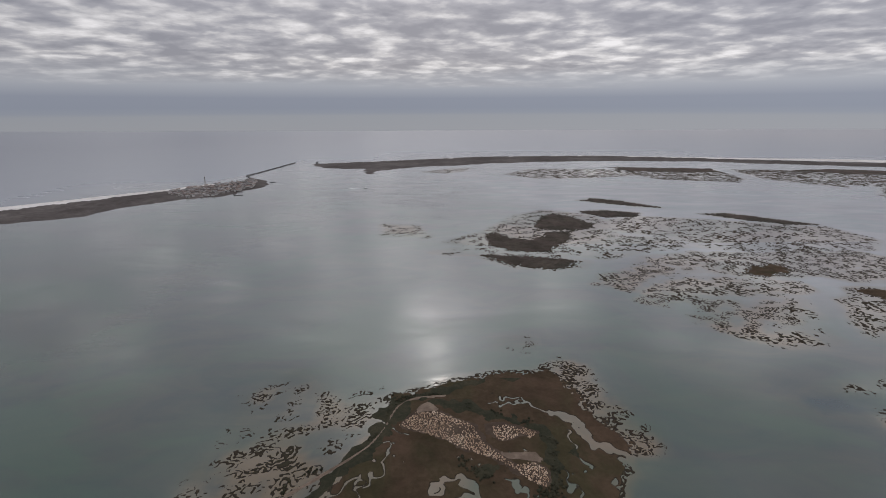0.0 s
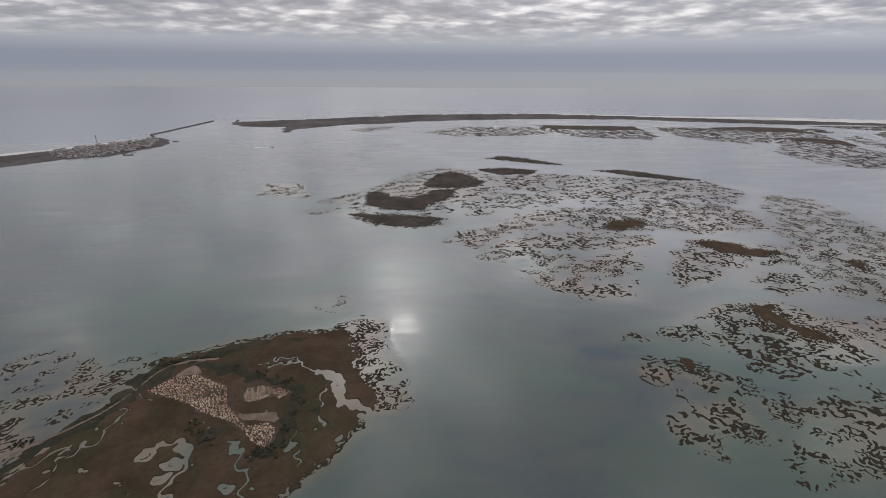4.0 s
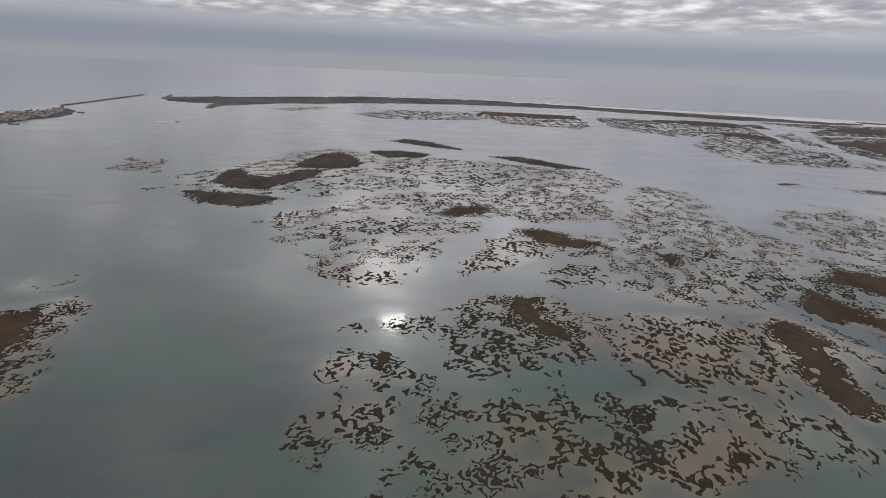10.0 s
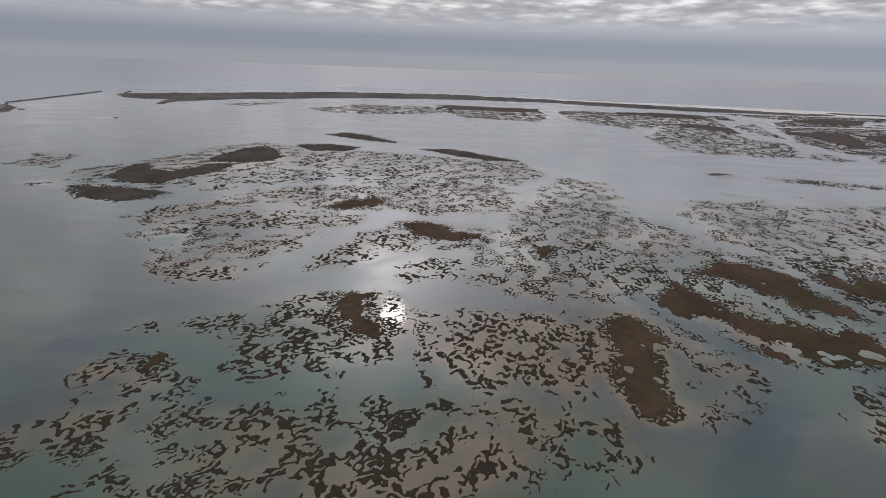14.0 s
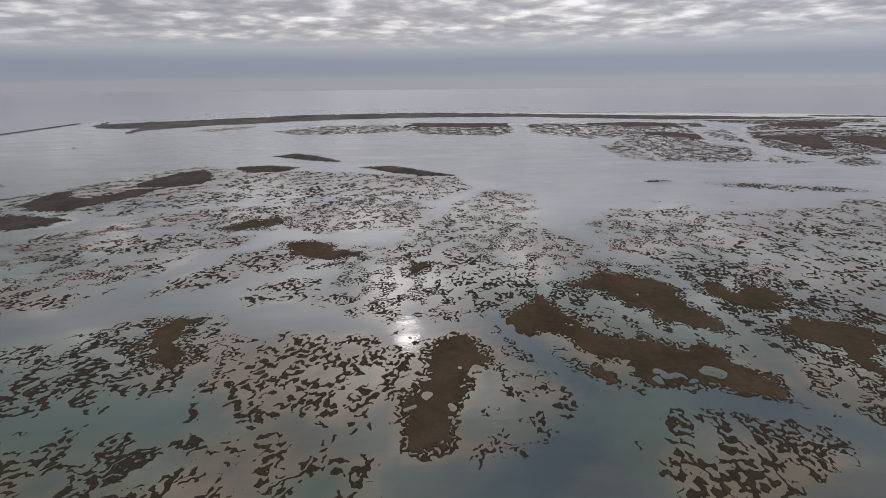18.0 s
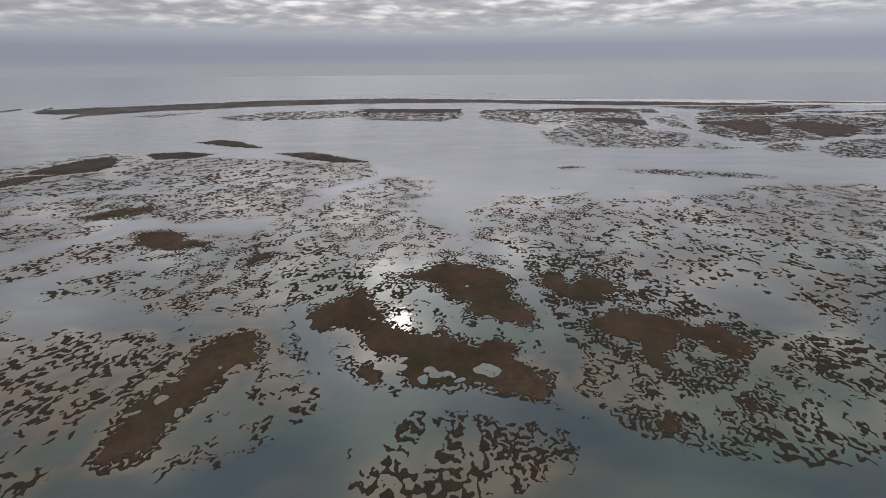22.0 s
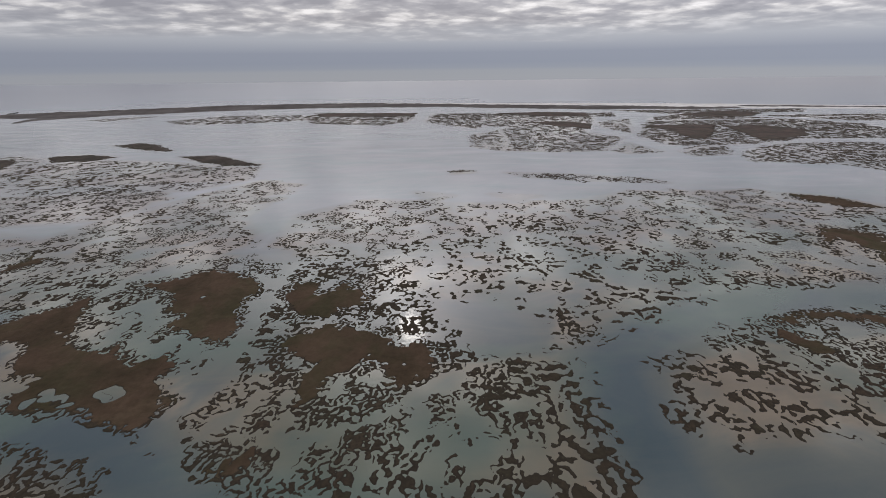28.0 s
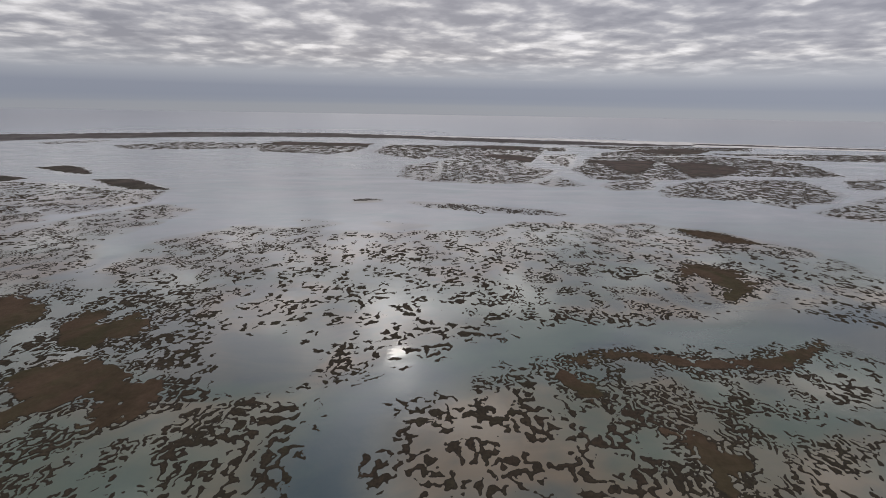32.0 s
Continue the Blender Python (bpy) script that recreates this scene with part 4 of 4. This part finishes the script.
BARRIER = [
    pairs((-495, 1905, -420, 1773, -273, 1735, -231, 1601, -214, 1677, -65, 1791, 210, 1890, 430, 1945, 700, 1975, 1150, 1925, 1250, 1860, 1640, 1720, 2090, 1640, 2190, 1680,
           1745, 1850, 1300, 2000, 1160, 2060, 740, 2190, 483, 2185, 214, 2170, -170, 2020, -420, 1935)),
    pairs((2230, 1700, 2600, 1590, 3100, 1440, 3100, 1470, 2600, 1640, 2240, 1750)),
]
BEACH = [pairs((-480, 1910, -170, 2010, 214, 2150, 740, 2180, 1300, 2020, 1751, 1880, 2190, 1650, 3100, 1420, 3100, 1510, 2230, 1850, 1751, 1985, 1300, 2080, 740, 2215, 214, 2192, -170, 2035, -480, 1925))]
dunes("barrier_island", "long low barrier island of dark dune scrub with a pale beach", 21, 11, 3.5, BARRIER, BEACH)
SPIT = [pairs((-1500, 380, -1100, 690, -948, 860, -778, 921, -743, 967, -726, 1030, -685, 1067, -623, 1135, -549, 1170, -529, 1228, -503, 1301, -518, 1400, -540, 1440, -588, 1500, -622, 1402, -648, 1356, -702, 1255, -846, 1118, -966, 996, -1268, 728, -1540, 450))]
SPIT_BEACH = [pairs((-672, 1400, -748, 1300, -892, 1165, -1010, 1045, -1310, 775, -1575, 500, -1530, 420, -1250, 715, -950, 985, -835, 1105, -690, 1240, -630, 1345))]
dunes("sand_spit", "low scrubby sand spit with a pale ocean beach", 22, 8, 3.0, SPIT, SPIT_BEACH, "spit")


def solid(name, verts, faces, mat, parent=None, label=""):
    me = bpy.data.meshes.new(name)
    me.from_pydata(verts, [], faces)
    me.materials.append(mat)
    ob = new(name, me)
    ob.parent = parent
    return tagged(ob, label)


def part(name, bm, mat, parent, label=""):
    """Links a bmesh as one mesh under a thing or under a part."""
    me = bpy.data.meshes.new(name)
    bmesh.ops.recalc_face_normals(bm, faces=bm.faces)
    bm.to_mesh(me)
    bm.free()
    me.materials.append(mat)
    ob = new(name, me)
    ob.parent = parent
    return tagged(ob, label)


def mole(name, label, course, top, foot, height, step=5.0, seed=1):
    """A rubble breakwater: an uneven bank of stone along a course."""
    rng = random.Random(seed)
    verts, faces = [], []
    spine = []
    for (ax, ay), (bx, by) in zip(course, course[1:]):
        n = max(2, int(math.hypot(bx - ax, by - ay) / step))
        spine += [(ax + (bx - ax) * k / n, ay + (by - ay) * k / n) for k in range(n)]
    spine.append(course[-1])
    for k, (px, py) in enumerate(spine):
        qx, qy = spine[min(k + 1, len(spine) - 1)]
        rx, ry = spine[max(k - 1, 0)]
        dx, dy = qx - rx, qy - ry
        long = math.hypot(dx, dy)
        nx, ny = -dy / long, dx / long
        for side, z in ((-foot, -0.6), (-foot * 0.8, 0.6), (-top, height), (0, height + 0.2), (top, height), (foot * 0.8, 0.6), (foot, -0.6)):
            w = side + rng.uniform(-0.7, 0.7)
            verts.append((px + nx * w, py + ny * w, z + rng.uniform(-0.3, 0.3)))
    for k in range(len(spine) - 1):
        for c in range(6):
            a = k * 7 + c
            faces.append((a, a + 1, a + 8, a + 7))
    faces += [tuple(range(6, -1, -1)), tuple(range(len(verts) - 7, len(verts)))]
    return tagged(solid(name, verts, faces, STONE), label, "breakwater")


mole("breakwater", "long dark rubble breakwater at the inlet", [(-632, 1560), (-620, 1640), (-604, 1800), (-587, 1958)], 2.2, 5.0, 2.6, seed=2)
mole("breakwater", "short dark rubble breakwater joining the village point", [(-632, 1560), (-590, 1490), (-560, 1445)], 2.0, 4.5, 2.2, seed=3)
mole("breakwater", "low dark stone jetty by the village", [(-534, 1215), (-520, 1190), (-500, 1192)], 1.5, 3.0, 1.4, seed=4)
mole("breakwater", "short dark stone groyne on the village point", [(-505, 1415), (-490, 1418)], 1.5, 3.0, 1.4, seed=5)
mole("breakwater", "dark rubble breakwater at the tip of the barrier island", [(-500, 1990), (-490, 1930), (-470, 1900)], 2.0, 4.5, 2.2, seed=6)


# ---- village ----
def box(x0, x1, y0, y1, z0, z1):
    v = [(a, b, c) for a in (x0, x1) for b in (y0, y1) for c in (z0, z1)]
    return v, [(0, 1, 3, 2), (4, 6, 7, 5), (0, 4, 5, 1), (2, 3, 7, 6), (0, 2, 6, 4), (1, 5, 7, 3)]


def house(wide, deep, high, roof_mat, flat):
    base = new("house")
    solid("wall", *box(-wide / 2, wide / 2, -deep / 2, deep / 2, -0.5, high), WHITEWASH, base)
    e, r = 0.35, (0.4 if flat else deep * 0.22)
    a, b = wide / 2 + e, deep / 2 + e
    if flat:
        solid("roof", *box(-a, a, -b, b, high + 0.01, high + r), roof_mat, base)
    else:
        v = [(-a, -b, high + 0.01), (a, -b, high + 0.01), (a, b, high + 0.01), (-a, b, high + 0.01), (-a, 0, high + r), (a, 0, high + r)]
        solid("roof", v, [(0, 1, 5, 4), (2, 3, 4, 5), (0, 4, 3), (1, 2, 5), (3, 2, 1, 0)], roof_mat, base)
    solid("door", *box(-0.5, 0.5, -deep / 2 - 0.06, -deep / 2 + 0.01, -0.5, min(2.1, high - 0.3)), DARK, base)
    for side in (-1, 1):
        solid("window", *box(side * wide * 0.3 - 0.5, side * wide * 0.3 + 0.5, -deep / 2 - 0.05, -deep / 2 + 0.01, 1.0, 2.1), DARK, base)
    return base


def build_village():
    rng = random.Random(11)
    kinds = [(7, 5, 2.5, TILE, False, "whitewashed village house with a terracotta tile roof"), (8, 6, 2.5, TIN, True, "whitewashed village house with a flat grey roof"),
             (9, 5.5, 3.2, TILE, False, "tall whitewashed house with a terracotta tile roof"), (6, 6, 2.4, TIN, True, "small pale house with a flat grey roof")]
    models = []
    street = [(-715, 1250), (-640, 1225), (-590, 1330), (-545, 1415)]
    spots = []
    outline = [(-735, 1262), (-672, 1362), (-632, 1402), (-586, 1488), (-540, 1432), (-512, 1300), (-540, 1232), (-560, 1182), (-620, 1150), (-690, 1190)]
    while len(spots) < 260:
        px, py = rng.uniform(-740, -505), rng.uniform(1150, 1490)
        if inside_by(np.array([px]), np.array([py]), outline)[0] < 4:
            continue
        if any(math.hypot(px - a, py - b) < 8.0 for a, b in spots):
            if rng.random() > 0.004:
                continue
            break
        spots.append((px, py))
    for n, (px, py) in enumerate(spots):
        k = rng.choices(range(4), (4, 3, 2, 3))[0]
        m = pose(px, py, 2.0, 0, 0, rng.choice((25, 115, 205, 60)) + rng.uniform(-8, 8))
        found = [h for kk, h in models if kk == k]
        if found:
            copy_thing(found[0], m)
        else:
            h = house(*kinds[k][:5])
            tagged(h, kinds[k][5], "house", "village houses on the spit")
            h.matrix_basis = m
            models.append((k, h))


build_village()


def build_lighthouse(px, py):
    base = new("lighthouse")
    tagged(base, "slim white lighthouse tower with a red lantern", "lighthouse")
    base.location = (px, py, 2.0)

    def drum(name, r0, r1, z0, z1, mat):
        bm = bmesh.new()
        bmesh.ops.create_cone(bm, cap_ends=True, segments=18, radius1=r0, radius2=r1, depth=z1 - z0, matrix=Matrix.Translation((0, 0, (z0 + z1) / 2)))
        part(name, bm, mat, base)

    drum("plinth", 4.2, 4.0, -1, 3.0, WHITEWASH)
    drum("tower", 1.7, 1.1, 3.0, 22, WHITEWASH)
    drum("gallery", 1.9, 1.9, 22, 22.6, STONE)
    drum("lantern", 1.0, 1.0, 22.6, 25, DARK)
    drum("dome", 1.2, 0.2, 25, 26.5, RED)


build_lighthouse(-668, 1345)


def build_boat(px, py, heading):
    base = new("motor_boat")
    tagged(base, "small dark motor boat crossing the open lagoon", "boat")
    base.matrix_basis = pose(px, py, 0, 0, 0, heading)
    bm = bmesh.new()
    ring = []
    for z, w in ((-0.3, 0.75), (1.1, 1.0)):
        ring.append([bm.verts.new((a * 4.5, b * 1.5 * w, z)) for a, b in ((-1, -0.8), (0.2, -1), (0.75, -0.6), (1.05, 0), (0.75, 0.6), (0.2, 1), (-1, 0.8))])
    for k in range(7):
        bm.faces.new((ring[0][k], ring[0][(k + 1) % 7], ring[1][(k + 1) % 7], ring[1][k]))
    bm.faces.new(ring[1])
    bm.faces.new(ring[0][::-1])
    part("hull", bm, DARK, base)
    solid("cabin", *box(-1.2, 1.4, -0.9, 0.9, 1.1, 2.6), WHITEWASH, base)


build_boat(-196, 1290, 5)


def build_wake():
    rng = random.Random(5)
    verts, faces = [], []
    for k in range(13):
        f = k / 12
        w = 0.8 + 2.2 * f + rng.uniform(-0.4, 0.4)
        verts += [(-201 - 42 * f, 1290 - 4 * f - w, 0.03), (-201 - 42 * f, 1290 - 4 * f + w, 0.03)]
        if k:
            faces.append((2 * k - 2, 2 * k - 1, 2 * k + 1, 2 * k))
    ob = solid("wake", verts, faces, FOAM)
    tagged(ob, "thin pale wake trailing behind the motor boat", "wake", kind="stuff")


build_wake()


# ---- the meadow island: rushes, dry mud and pale shrubs ----
def bush(rng, verts, faces, px, py, z, r, h):
    """Adds one low rounded bush to a mesh."""
    n0 = len(verts)
    for wide, high in ((1.0, 0.0), (0.75, 0.75)):
        for q in range(5):
            c = q * 1.2566 + rng.uniform(-0.3, 0.3)
            verts.append((px + r * wide * math.cos(c), py + r * wide * math.sin(c), z + h * high))
    verts.append((px, py, z + h))
    for q in range(5):
        w = (q + 1) % 5
        faces += [(n0 + q, n0 + w, n0 + 5 + w, n0 + 5 + q), (n0 + 5 + q, n0 + 5 + w, n0 + 10)]


def build_shrub_bed():
    x, y, field, owner, closed = near_grid
    rng = random.Random(9)
    step = x[0, 1] - x[0, 0]

    def ground(px, py):
        return min(0.6, max(0.0, field[int((py - y[0, 0]) / step), int((px - x[0, 0]) / step)] * 0.55))

    # low rush beds and the mud flat lie on the meadow
    grid = np.meshgrid(np.arange(-90, 90, 1.5), np.arange(196, 330, 1.5))
    wob = rough_field(np.random.default_rng(4), grid[0].shape, 1.5, 14) * 2.2
    level = np.array([[ground(a, b) for a, b in zip(ra, rb)] for ra, rb in zip(*grid)])
    for k, outline in enumerate(RUSH_BEDS):
        s = np.minimum(inside_by(*grid, outline) + wob, -1 - np.max([inside_by(*grid, o) for o in SHRUB_BEDS], 0))
        ob = sheet("rush_bed", *grid, level + np.clip(s * 0.12, -0.4, 0.5), land_cells(s), RUSHES)
        if ob:
            tagged(ob, "dark green rushes growing along the salt meadow", "rushes", "rush beds", kind="stuff")
    for beds, mat, rise, label in ((SHRUB_BEDS, DARK_MUD, 0.22, "brown dry mud between the pale shrubs"), (BARE_BEDS, MUD, 0.32, "bare pale dry mud on the salt meadow")):
        for outline in beds:
            s = inside_by(*grid, outline) + wob * 0.5 + 1
            ob = sheet("mud_flat", *grid, level + np.clip(s * 0.1, -0.3, rise), land_cells(s - 1), mat)
            tagged(ob, label, "mud", "bare mud round the shrubs", kind="stuff")
    s = 0.9 - beside(*grid, winding(TRACK)) + wob * 0.1
    ob = sheet("track", *grid, level + np.clip(s + 0.3, -0.3, 0.62), land_cells(s), MUD)
    tagged(ob, "narrow pale earth track along the rushes", "track", kind="structure")
    verts, faces = [], []
    patch = [(a, b) for a in np.arange(-45, 75, 1.02) for b in np.arange(212, 312, 1.25)]
    for a, b in patch:
        px, py = a + rng.uniform(-0.55, 0.55), b + rng.uniform(-0.7, 0.7)
        thin = noise.noise((px * 0.05, py * 0.05, 3.0))
        grey = max(0.0, 1 - math.hypot((px - 14) / 20, (py - 268) / 9)) + max(0.0, 1 - math.hypot((px - 40) / 11, (py - 249) / 8))
        bare = max(inside_by(np.array([px]), np.array([py]), o)[0] for o in BARE_BEDS) > 0
        if max(inside_by(np.array([px]), np.array([py]), o)[0] for o in SHRUB_BEDS) < 0.3 + 3 * max(0, thin) or bare or rng.random() < 0.10 + 0.7 * max(0, thin) + 0.9 * grey:
            continue
        bush(rng, verts, faces, px, py, ground(px, py) + 0.1, rng.uniform(0.26, 0.62), rng.uniform(0.35, 0.8))
    tagged(solid("pale_shrubs", verts, faces, PALE_SHRUB), "dense pale pinkish dry shrubs on bare mud", "shrubs", kind="stuff")
    # dark bushes beside the track and in thickets round the mud
    verts, faces = [], []
    lane = winding(TRACK)
    for _ in range(420):
        a, b = lane[rng.randrange(len(lane))]
        px, py = a - abs(rng.gauss(0, 4.5)) - 1.6 + rng.uniform(-0.6, 0.6), b + abs(rng.gauss(0, 2.0)) + rng.uniform(-1.0, 1.0)
        if -95 < px < 20 and ground(px, py) > 0.1 and beside(np.array([px]), np.array([py]), lane)[0] > 1.5:
            bush(rng, verts, faces, px, py, ground(px, py), rng.uniform(0.5, 1.2), rng.uniform(0.6, 1.5))
    for a, b in THICKETS:
        for _ in range(16):
            px, py = a + rng.gauss(0, 2.2), b + rng.gauss(0, 2.2)
            if max(inside_by(np.array([px]), np.array([py]), o)[0] for o in SHRUB_BEDS) < 0 and ground(px, py) > 0.1:
                bush(rng, verts, faces, px, py, ground(px, py), rng.uniform(0.6, 1.3), rng.uniform(0.6, 1.4))
    tagged(solid("dark_shrubs", verts, faces, RUSHES), "dark green bushes beside the earth track and mud", "shrubs", kind="stuff")


build_shrub_bed()
